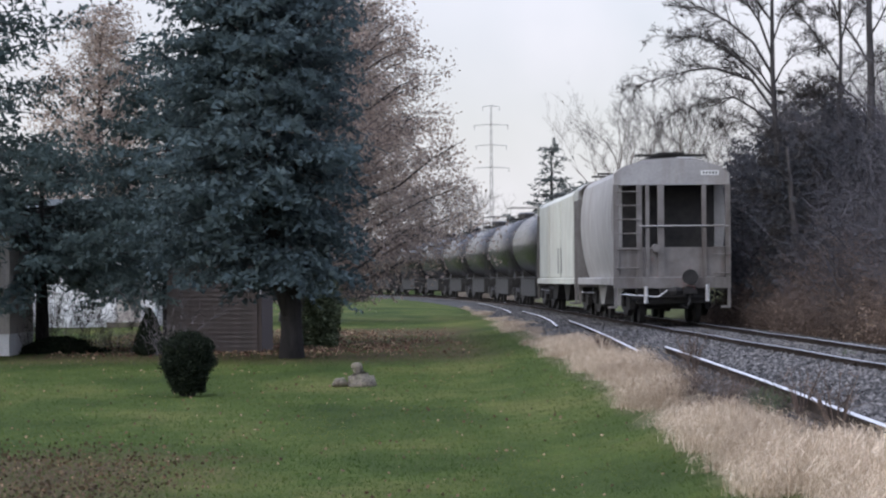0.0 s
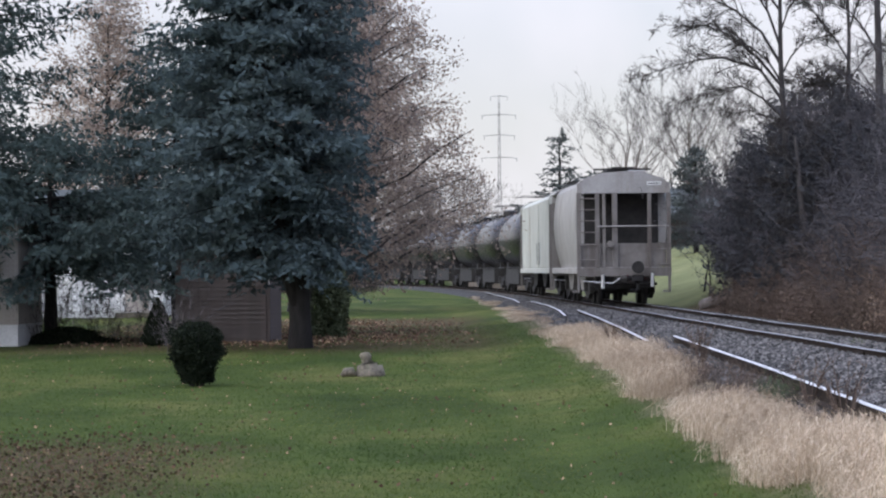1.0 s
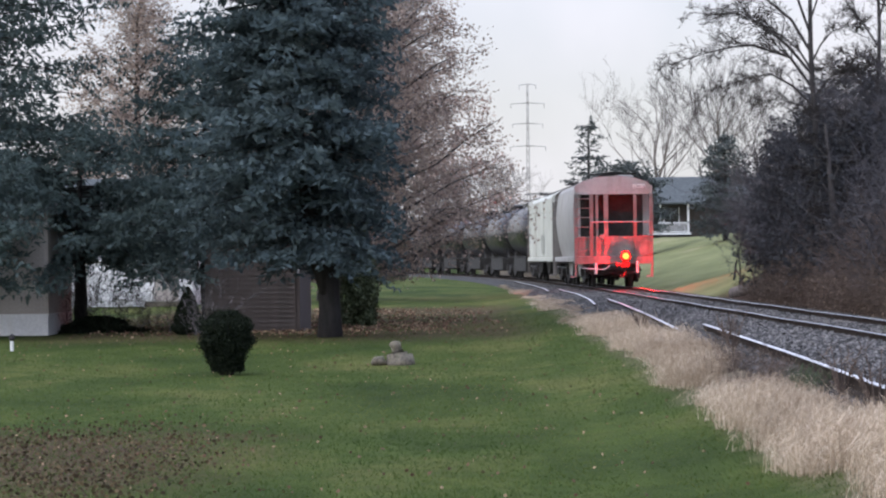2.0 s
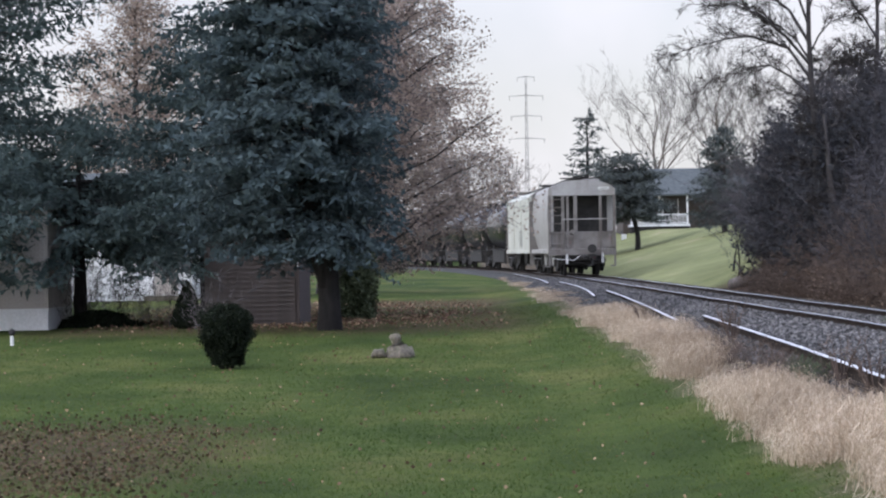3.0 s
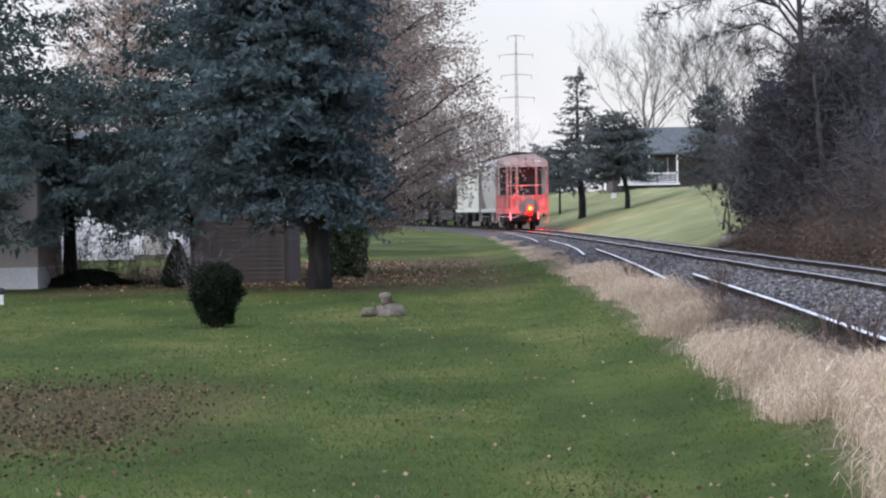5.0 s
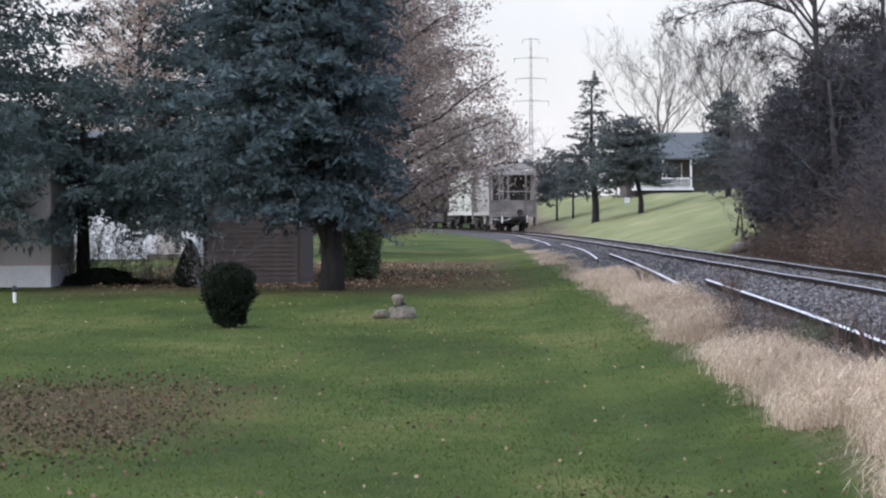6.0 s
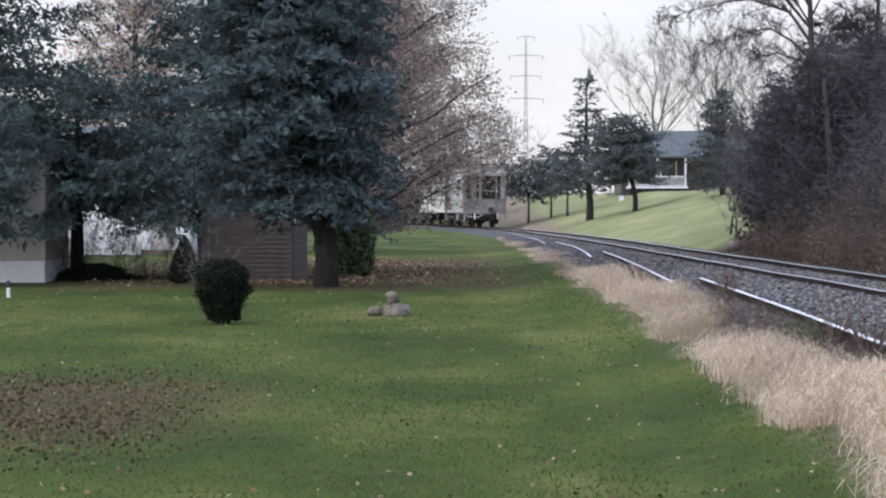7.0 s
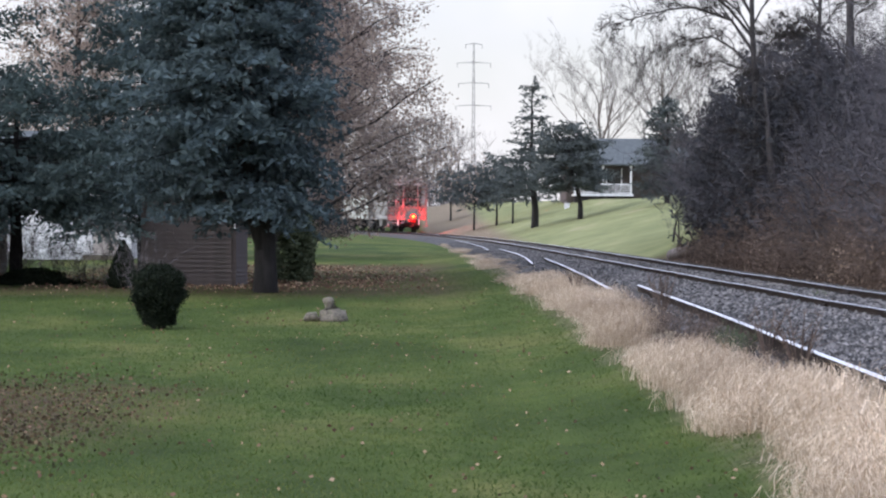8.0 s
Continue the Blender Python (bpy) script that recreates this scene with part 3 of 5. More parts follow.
conifer("pine_tree", "tall thin evergreen with sparse feathery boughs against the sky", gz(-12.9, 62.0), 35, 14.0, 5.6, 3.7, M["needle_dark"], 0.1,
        boughs=11, gap=0.46, density=0.7, droop=0.25, tuft=0.13, power=0.3, upturn=0.2, hang=0.7, bare=0.3, sway=1.0)
conifer("spruce_tree", "tall grey-green spruce standing on the meadow edge", gz(9.3, 165), 31, 9.6, 2.9, 2.6, M["needle_far"], 0.27, group="meadow conifers",
        foot=0.25, boughs=8, gap=0.5, density=0.9, tuft=0.2, power=0.8, hang=0.3)
conifer("pine_tree", "bushy dark evergreen leaning on the meadow slope", gz(11.35, 160), 37, 6.1, 3.5, 2.5, M["needle_far"], 0.2, group="meadow conifers", foot=0.75,
        boughs=14, gap=0.3, density=1.0, tuft=0.2, power=0.42)
conifer("pine_tree", "dark evergreen at the edge of the wood", gz(16.5, 150), 41, 6.2, 2.2, 0.9, M["needle_far"], 0.18, group="meadow conifers",
        boughs=13, gap=0.32, density=1.0, tuft=0.2, power=0.6)
for i, (x, y, h, rr) in enumerate(((10.9, 80, 4.9, 1.6), (10.7, 72, 5.0, 1.6), (12.4, 84, 5.4, 1.9), (12.6, 75, 5.0, 1.8), (11.6, 64, 3.6, 1.5), (10.1, 66.5, 4.3, 1.4), (11.0, 67.5, 4.4, 1.5), (10.0, 76, 4.4, 1.4), (12.0, 70, 4.8, 1.6), (14.2, 90, 5.8, 2.0), (12.6, 96, 5.0, 1.8))):
    conifer("cedar_tree", "dull dark cedar overgrown with bare twigs on the bank", gz(x, y), 141 + i, h, rr, 0.3, M["cedar"], 0.1, group="bank cedars",
            boughs=11, gap=0.34, density=0.75, droop=0.1, tuft=0.12, power=0.6, upturn=0.3)
for i, (x, y, h, r) in enumerate(((6.4, 190, 4.7, 2.0), (8.0, 188, 4.9, 2.0), (9.0, 184, 4.6, 1.8), (5.4, 222, 4.6, 2.2))):
    conifer("pine_tree", "small grey-green evergreen with a bare lower trunk", gz(x, y), 51 + i, h, r, 2.1, M["needle_far"], 0.1, group="meadow conifers",
            boughs=11, gap=0.4, density=1.0, tuft=0.3, power=0.45)


def dome_tree(name, label, at, seed, top, low, centre, radius, limbs, material, size, per):
    """A broad tree: limbs reach from the trunk to a dome-shaped crown, with side twigs and dry leaves along them."""
    tree = thing(name, label, "tree", at)
    rnd = random.Random(seed)
    wood, twigs, spots = Build(), [], []
    stem = [Vector((0.25 * noise.noise(Vector((0, 0, h * 0.3))) + centre * 0.5 * h / top, 0.2 * noise.noise(Vector((4, 0, h * 0.3))), h)) for h in np.linspace(-0.3, top * 0.9, 8)]
    wood.tube(stem, [0.33 * (1 - 0.9 * i / 7) for i in range(8)], 8, cap=False)
    for k in range(limbs):
        u = (k + rnd.random()) / limbs
        h = low + (top - low) * u
        a = k * 2.4 + rnd.uniform(-0.4, 0.4)
        h += 0.5 * math.sin(a * 2.0 + seed)
        reach = radius * max(0.12, (1 - u ** 1.6)) ** 0.75 * rnd.uniform(0.75, 1.08)
        end = Vector((centre + math.cos(a) * reach, math.sin(a) * reach, h + rnd.uniform(-0.3, 0.4)))
        f = min(6.9, max(0.6, (h - 1.0 - 0.32 * reach) / (top * 0.9) * 7))
        start = stem[int(f)].lerp(stem[int(f) + 1], f - int(f))
        mid = start.lerp(end, 0.5) + Vector((rnd.gauss(0, 0.25), rnd.gauss(0, 0.25), 0.1))
        pts = [start, start.lerp(mid, 0.5) + Vector((0, 0, 0.12)), mid, mid.lerp(end, 0.5) + Vector((0, 0, 0.1)), end]
        r0 = 0.016 + 0.008 * reach
        wood.tube(pts, [r0, r0 * 0.8, r0 * 0.6, r0 * 0.4, r0 * 0.12], 4, cap=False)
        for n in range(int(9 + reach * 6)):
            v = rnd.uniform(0.25, 1.0) * 4
            b = min(int(v), 3)
            q = pts[b].lerp(pts[b + 1], v - b)
            d = Vector((rnd.gauss(0, 1), rnd.gauss(0, 1), rnd.gauss(-0.1, 0.6))).normalized() * rnd.uniform(0.3, 1.1)
            e = q + d + Vector((0, 0, -0.1))
            twigs.append((q, e, 0.009))
            for w in (0.35, 0.7, 1.0):
                g = q.lerp(e, w)
                spots.append(tuple(g))
                t2 = g + Vector((rnd.gauss(0, 0.3), rnd.gauss(0, 0.3), rnd.gauss(-0.05, 0.2)))
                twigs.append((g, t2, 0.006))
                spots.append(tuple(t2))
    part("trunk", wood.mesh("trunk", M["bark_grey"], True), tree, "dark trunk and limbs")
    tagged(part("twigwork", twig_mesh("twigwork", twigs, M["twig"], 1.0), tree), kind="stuff")
    rng = np.random.default_rng(seed)
    tagged(part("crown", tri_mesh("crown", leaf_quads(spots, size, rng, 0.2, 0.13, per), material, 4), tree, "thinning crown of dry brown leaves"), kind="stuff")


dome_tree("oak_tree", "tall oak still holding dry brown leaves behind the spruce", gz(-3.05, 67), 5, 11.8, 2.9, 0.85, 4.0, 112, M["leaf_brown"], 0.058, 5)
dome_tree("oak_tree", "oak with thinning brown leaves behind the lawn", gz(-4.6, 96), 6, 12.5, 3.6, 2.8, 4.4, 70, M["leaf_brown"], 0.08, 4)
dome_tree("oak_tree", "tall oak with rusty leaves showing behind the evergreens", gz(-12.2, 100), 8, 12.5, 2.6, 0.3, 4.6, 64, M["leaf_brown"], 0.08, 4)


def place_bare(spots, masters, label, group, thick):
    """Leafless trees set at spots (x, y, turn, height)."""
    made = []
    for seed, height, r0, bark, kw in masters:
        wood, tips, twigs = limb_tree(seed, height, r0, **kw)
        top = max(max(v[2] for v in wood.v), max(b.z for a, b, r in twigs))
        made.append((wood.mesh("trunk", M[bark], True), twig_mesh("twigwork", twigs, M["twig"], thick[0], thick[1]), top))
    for i, (x, y, turn, size) in enumerate(spots):
        trunk, tw, top = made[i % len(made)]
        tree = thing("bare_tree", label, "tree", gz(x, y) @ pose(0, 0, 0, 0, 0, turn) @ Matrix.Scale(size / top, 4), group)
        part("trunk", trunk, tree)
        tagged(part("twigwork", tw, tree), kind="stuff")


# far leafless trees behind the porch house and beyond the bend
far_spots = []
rnd = random.Random(4)
for i in range(14):
    far_spots.append((19.0 + 2.3 * i + rnd.uniform(-1, 1), rnd.uniform(232, 262), rnd.uniform(0, 360), rnd.uniform(15.5, 19.5)))
for i in range(14):
    far_spots.append((-2.0 + 1.3 * i + rnd.uniform(-1, 1), rnd.uniform(290, 335), rnd.uniform(0, 360), rnd.uniform(10, 14) if i < 9 else rnd.uniform(6, 8)))
for i in range(10):
    far_spots.append((rnd.uniform(-40, -4), rnd.uniform(290, 340), rnd.uniform(0, 360), rnd.uniform(9, 12)))
place_bare(far_spots, [(61, 19, 0.34, "bark_pale", dict(depth=5, spread=0.33, kids=(2, 4), first=0.3, limb=1.1)),
                       (62, 17, 0.31, "bark_pale", dict(depth=5, spread=0.38, kids=(2, 4), first=0.25, limb=1.1)),
                       (63, 18, 0.3, "bark_pale", dict(depth=5, spread=0.3, kids=(2, 4), first=0.3, limb=1.1))],
           "tall leafless tree with pale grey limbs on the far hill", "far leafless trees", (1.0, 0.016))
near_spots = [(11.6, 70, 140, 6.4), (12.2, 76, 250, 6.2), (10.9, 80, 60, 4.6), (13.4, 75, 90, 6.5), (10.4, 92, 200, 3.6), (9.9, 86, 320, 3.4),
              (12.2, 95, 15, 4.6), (14.0, 84, 170, 6.5), (10.6, 74, 110, 4.4), (11.6, 86, 30, 5.0), (13.5, 104, 30, 5.0)]
place_bare(near_spots, [(71, 13, 0.16, "bark", dict(depth=5, spread=0.5, kids=(2, 4), first=0.35, thin=(0.3, 0.5), limb=0.8)),
                        (73, 12, 0.13, "bark", dict(depth=5, spread=0.5, kids=(2, 4), first=0.3))],
           "leafless tree with dark tangled limbs on the bank", "bank trees", (1.0, 0.007))


def arching_tree(label, at, seed, height, r0, lean, limbs, bark="bark_grey"):
    """A roadside tree whose limbs (height, reach across, reach along, rise) arch out from a leaning trunk and droop at the tips."""
    tree = thing("bare_tree", label, "tree", at, "bank trees")
    rnd = random.Random(seed)
    wood, twigs = Build(), []
    stem = [Vector((lean * h + 0.12 * noise.noise(Vector((seed, 0, h * 0.4))), 0.1 * noise.noise(Vector((seed, 7, h * 0.4))), h)) for h in np.linspace(-0.4, height, 12)]
    wood.tube(stem, [r0 * (1.25 if i == 0 else 1.0) * (1 - 0.8 * i / 11) for i in range(12)], 8, cap=False)

    def spray(p, d, length, r, level):
        pts, rad = [p], [r]
        n = 5
        for i in range(n):
            d = (d + Vector((rnd.gauss(0, 0.16), rnd.gauss(0, 0.16), rnd.gauss(-0.03, 0.14)))).normalized()
            p = p + d * (length / n)
            pts.append(p)
            rad.append(r * (1 - 0.75 * (i + 1) / n))
        if level < 2:
            wood.tube(pts, rad, 4, cap=False)
        else:
            twigs.extend((a, b, r) for a, b in zip(pts, pts[1:]))
        if level >= 3:
            return
        for c in range((8, 6, 4)[level]):
            u = rnd.uniform(0.15, 1.0) * n
            k = min(int(u), n - 1)
            q = pts[k].lerp(pts[k + 1], u - k)
            e = (pts[k + 1] - pts[k]).normalized()
            side = Vector((rnd.gauss(0, 1), rnd.gauss(0, 1), rnd.gauss(0.25, 0.7))).normalized()
            spray(q, (e * 0.75 + side * 0.65).normalized(), length * rnd.uniform(0.32, 0.6), max(rad[k] * 0.55, 0.006), level + 1)

    for h, ax, ay, rise in limbs:
        f = min(10.9, max(0.5, (h + 0.4) / (height + 0.4) * 11))
        start = stem[int(f)].lerp(stem[int(f) + 1], f - int(f))
        end = start + Vector((ax, ay, rise))
        pts = [start]
        for w in (0.2, 0.4, 0.6, 0.8, 1.0):
            arch = Vector((0, 0, 0.28 * math.hypot(ax, ay) * math.sin(math.pi * w) * (1.2 - w)))
            pts.append(start.lerp(end, w) + arch + Vector((rnd.gauss(0, 0.06), rnd.gauss(0, 0.06), rnd.gauss(0, 0.06))))
        reach = (end - start).length
        r1 = min(r0 * 0.42, 0.013 + 0.009 * reach)
        rad = [r1 * (1 - 0.85 * i / 5) for i in range(6)]
        wood.tube(pts, rad, 5, cap=False)
        for c in range(int(8 + 7 * reach)):
            u = rnd.uniform(0.18, 1.0) * 5
            k = min(int(u), 4)
            q = pts[k].lerp(pts[k + 1], u - k)
            e = (pts[k + 1] - pts[k]).normalized()
            side = Vector((rnd.gauss(0, 0.8), rnd.gauss(0, 0.8), rnd.gauss(0.3, 0.7))).normalized()
            spray(q, (e * 0.8 + side * 0.6).normalized(), rnd.uniform(0.35, 0.62) * (0.5 + 0.4 * reach * (1.1 - u / 5)), max(rad[k] * 0.5, 0.009), 1)
    part("trunk", wood.mesh("trunk", M[bark], True), tree, "dark trunk and arching limbs" if bark == "bark_grey" else "pale grey trunk")
    tagged(part("twigwork", twig_mesh("twigwork", twigs, M["bark_twig"], 1.0, 0.006), tree), kind="stuff")


arching_tree("tall leafless tree with limbs arching over the railway", gz(10.35, 70), 171, 10.8, 0.135, -0.035,
             ((4.6, -1.8, -0.4, 0.5), (5.0, -3.0, 0.5, 0.5), (5.5, -3.9, 0.5, 0.8), (5.9, -3.4, -0.8, 1.7), (6.2, 1.6, 0.4, 1.2), (6.5, -3.0, 0.9, 2.4), (7.0, -1.6, -0.6, 2.6), (7.4, 1.5, -0.4, 1.9),
              (8.0, -2.2, 0.6, 1.9), (8.8, 1.1, 0.5, 1.5), (9.2, -1.2, -0.4, 1.4), (5.2, 1.4, -0.6, 0.8), (6.0, -1.6, 0.8, 1.6)))
arching_tree("slim leafless tree on the bank with upright limbs", gz(11.95, 70), 172, 10.0, 0.1, 0.0,
             ((4.2, -1.5, 0.3, 1.0), (5.0, 1.2, 0.3, 1.2), (5.6, -1.6, -0.5, 1.7), (6.4, 0.9, -0.4, 1.8), (7.0, -1.2, 0.4, 1.9), (7.8, 0.8, 0.3, 1.4)))
arching_tree("thick-trunked leafless tree on the bank", gz(12.5, 68), 173, 10.5, 0.17, -0.01,
             ((3.8, -1.8, 0.3, 1.2), (4.5, 1.3, -0.3, 1.3), (5.2, -1.9, -0.4, 1.6), (6.0, 1.3, 0.4, 1.7), (6.8, -1.4, 0.3, 2.0), (7.8, 0.9, -0.3, 1.6)))
arching_tree("grey-barked leafless tree standing in the brambles", gz(10.25, 66), 174, 4.4, 0.17, -0.09,
             ((1.3, -0.7, -0.2, 0.9), (1.9, 0.9, 0.2, 0.9), (2.3, -0.9, 0.3, 1.0), (2.8, 0.8, -0.2, 1.0), (3.2, -0.7, -0.2, 1.0), (3.7, 0.5, 0.2, 0.9), (4.1, -0.4, 0.1, 0.8)), "bark_weathered")


def thicket(name, label, category, spots, material, rng, stem, height, twigs_per, spreadness, thick):
    """Tangled stems with side twigs, and dead leaves."""
    out = []
    for x, y in spots:
        base = np.array((x, y, ground_z(x, y) - 0.05))
        H = height(x, y) * rng.uniform(0.55, 1.1)
        d = np.array((rng.normal(0, 0.28), rng.normal(0, 0.28), 1.0))
        bend = rng.normal(0, 0.3, 3) * (1, 1, 0.3)
        n = 6
        pts = [base + d * H * (i / n) + bend * H * (i / n) ** 2 for i in range(n + 1)]
        for a, b in zip(pts, pts[1:]):
            s = rng.normal(0, 1, 3)
            s = s / np.linalg.norm(s) * stem * thick
            out.append((a + s, a - s, b))
        for k in range(twigs_per):
            u = rng.uniform(0.15, 1) * n
            i = min(int(u), n - 1)
            p = pts[i] + (pts[i + 1] - pts[i]) * (u - i)
            v = rng.normal(0, 1, 3)
            v[2] = abs(v[2]) * 0.6
            v = v / np.linalg.norm(v) * rng.uniform(0.25, 0.8) * spreadness
            s = rng.normal(0, 1, 3)
            s = s / np.linalg.norm(s) * stem * 0.5 * thick
            out.append((p + s, p - s, p + v))
            q = p + v * rng.uniform(0.3, 0.8)
            v2 = rng.normal(0, 1, 3)
            v2 = v2 / np.linalg.norm(v2) * 0.35 * spreadness
            out.append((q + s * 0.7, q - s * 0.7, q + v2))
    return thing(name, label, category, kind="stuff", data=tri_mesh(name, out, material))


rng = np.random.default_rng(3)
spots = []
while len(spots) < 4200:
    x, y = rng.uniform(8.6, 19), rng.uniform(44, 106)
    if x - track_x(y) > 2.3 + 2.6 * smooth(72, 100, y) + rng.uniform(0, 0.8):
        spots.append((x, y))
thicket("thicket", "dense dark leafless thicket on the railway bank", "thicket", spots, M["thicket"], rng, 0.016,
        lambda x, y: (2.2 + 1.7 * smooth(2.3, 4.6, x - track_x(y)) + 1.2 * noise.noise(Vector((x * 0.5, y * 0.16, 4.0)))) * (1 - 0.42 * smooth(76, 104, y)), 40, 1.0, 1.0)
spots = []
while len(spots) < 2800:
    x, y = rng.uniform(8.4, 12.0), rng.uniform(30, 78)
    if 1.9 + rng.uniform(0, 0.8) < x - track_x(y) - 1.8 * smooth(75, 100, y) < 3.7:
        spots.append((x, y))
thicket("bramble", "brown brambles and dead weeds along the foot of the bank", "brush", spots, M["briar"], rng, 0.008,
        lambda x, y: (0.75 + 1.0 * smooth(2.2, 4.0, x - track_x(y)) * (0.8 + noise.noise(Vector((x * 0.5, y * 0.25, 0))))) * (1 + 0.35 * smooth(74, 60, y)), 30, 0.6, 1.0)
dead = []
while len(dead) < 2600:
    x, y = rng.uniform(8.3, 11.0), rng.uniform(38, 76)
    d = x - track_x(y)
    if 1.9 + 1.8 * smooth(75, 100, y) + rng.uniform(0, 0.6) < d < 3.6 + 1.8 * smooth(75, 100, y) and noise.noise(Vector((x * 0.7, y * 0.3, 2.0))) > rng.uniform(-0.5, 0.3):
        dead.append((x, y, ground_z(x, y) + rng.uniform(0.05, 0.7 + 0.9 * smooth(2.2, 4.0, d))))
thing("dead_leaves", "tan and brown dead leaves caught in the brambles", "leaves", kind="stuff", data=tri_mesh("dead_leaves", leaf_quads(dead, 0.05, rng, 0.1, 0.12, 6), M["bramble_leaf"], 4))
spots = [(rng.uniform(-70, 14), rng.uniform(285, 330)) for i in range(2200)]
thicket("low_hedge", "low dark clipped hedge along the far edge of the lawn", "hedge", [(rng.uniform(-14, -2.4), rng.uniform(149, 151)) for i in range(420)], M["bark_twig"], rng, 0.014,
        lambda x, y: 1.0, 26, 0.6, 1.3)
thicket("hedgerow", "distant dark hedgerow of leafless brush beyond the bend", "hedge", spots, M["twig"], rng, 0.03,
        lambda x, y: 4.5, 22, 1.5, 1.4)


def strip_left(y):
    return 2.68 + 0.006 * y + 0.38 * noise.noise(Vector((0, y * 0.45, 5.0)))


def grass_field(name, label, n, zone, height, width, material, rng, lean=0.9, kind="stuff", category="grass"):
    x0, x1, y0, y1, test = zone
    x = rng.uniform(x0, x1, n * 2)
    # evenly strewn across the wedge of land, thicker close by
    y = y0 * (y1 / y0) ** rng.uniform(0, 1, n * 2)
    keep = np.array([test(a, b) for a, b in zip(x, y)])
    x, y = x[keep][:n], y[keep][:n]
    z = np.array([ground_z(a, b) for a, b in zip(x, y)])
    n = len(x)
    h = height * rng.uniform(0.5, 1.25, n)
    w = rng.uniform(0, 2 * math.pi, n)
    s = np.stack([np.cos(w), np.sin(w), np.zeros(n)], 1) * (width * rng.uniform(0.6, 1.3, (n, 1)))
    t = rng.normal(0, lean, (n, 3)) * h[:, None]
    t[:, 2] = h
    p = np.stack([x, y, z - 0.01], 1)
    thing(name, label, category, kind=kind, data=tri_mesh(name, np.stack([p - s, p + s, p + t], 1), material))


grass_field("lawn_grass", "short mown lawn grass, green with yellowing blades", 170000,
            (-9, 3.4, 14.5, 75, lambda x, y: abs(x) < y * 0.19 + 0.8 and x < strip_left(y) + 0.1), 0.038, 0.007, M["blade"], rng)


def tall_grass(name, label, n, zone, height, width, material, rng, nod=0.6):
    """Fine dry stems in tufts, each arching over in three lengths and ending in a loose plume."""
    x0, x1, y0, y1, test = zone
    spots = []
    while len(spots) < max(1, n // 32):
        x, y = rng.uniform(x0, x1), y0 * (y1 / y0) ** rng.uniform(0, 1)
        if test(x, y):
            spots.append((x, y, ground_z(x, y) - 0.02, height * rng.uniform(0.6, 1.1) * (0.9 + 1.2 * noise.noise(Vector((x * 1.1, y * 0.3, 6.0)))), rng.normal(0, 0.35), rng.normal(0, 0.35)))
    c = np.repeat(np.array(spots), 32, axis=0)
    k = len(c)
    p = c[:, :3] + np.stack([rng.normal(0, 0.09, k), rng.normal(0, 0.14, k), np.zeros(k)], 1)
    h = c[:, 3] * rng.uniform(0.45, 1.2, k)
    w = rng.uniform(0, 2 * math.pi, k)
    out = np.stack([np.cos(w) + c[:, 4], np.sin(w) + c[:, 5], np.zeros(k)], 1) * (h * rng.uniform(0.1, 1.0, k))[:, None]
    v = rng.uniform(0, 2 * math.pi, k)
    s = np.stack([np.cos(v), np.sin(v), np.zeros(k)], 1) * (width * rng.uniform(0.5, 1.2, k))[:, None]
    up = np.array((0, 0, 1.0))
    a1 = p + out * 0.22 + up * (h * 0.55)[:, None]
    a2 = p + out * 0.62 + up * (h * 0.92)[:, None]
    tip = p + out * 1.05 + up * (h * (1.0 - nod * rng.uniform(0, 0.8, k)))[:, None]
    tris = [np.stack(t, 1) for t in ((p - s, p + s, a1), (a1 - s * 0.7, a1 + s * 0.7, a2), (a2 - s, a2 + s, tip))]
    # loose hairs of the seed plume
    for j in range(2):
        q = a2 + (tip - a2) * rng.uniform(0, 0.8, (k, 1))
        e = q + (tip - a2) * 0.4 + rng.normal(0, 0.03, (k, 3))
        tris.append(np.stack([q - s * 0.6, q + s * 0.6, e], 1))
    thing(name, label, "grass", kind="stuff", data=tri_mesh(name, np.concatenate(tris), material))


def straw_right(y):
    return 3.62 - 0.4 * smooth(26, 29, y) * smooth(34, 31, y) + 0.3 * smooth(33, 40, y) - 0.5 * smooth(47, 54, y)


tall_grass("tall_dry_grass", "tall straw-coloured dry grass along the railway edge", 44000,
           (2.2, 4.2, 13.5, 56, lambda x, y: strip_left(y) < x < straw_right(y) and noise.noise(Vector((x * 1.6, y * 0.45, 1.0))) > -0.12 - 0.2 * smooth(30, 18, y)), 0.31, 0.0042, M["straw"], rng)
tall_grass("verge_grass", "low tan weeds and dry grass beside the ballast", 9000,
           (2.7, 4.0, 50, 135, lambda x, y: x < track_x(y) - 3.2 and noise.noise(Vector((x * 0.9, y * 0.15, 2.0))) > 0.0), 0.13, 0.009, M["straw"], rng)
tall_grass("green_weeds", "thin green weeds between the dry stems", 160,
           (3.72, 3.8, 26.4, 27.0, lambda x, y: True), 0.55, 0.006, M["hedge"], rng)


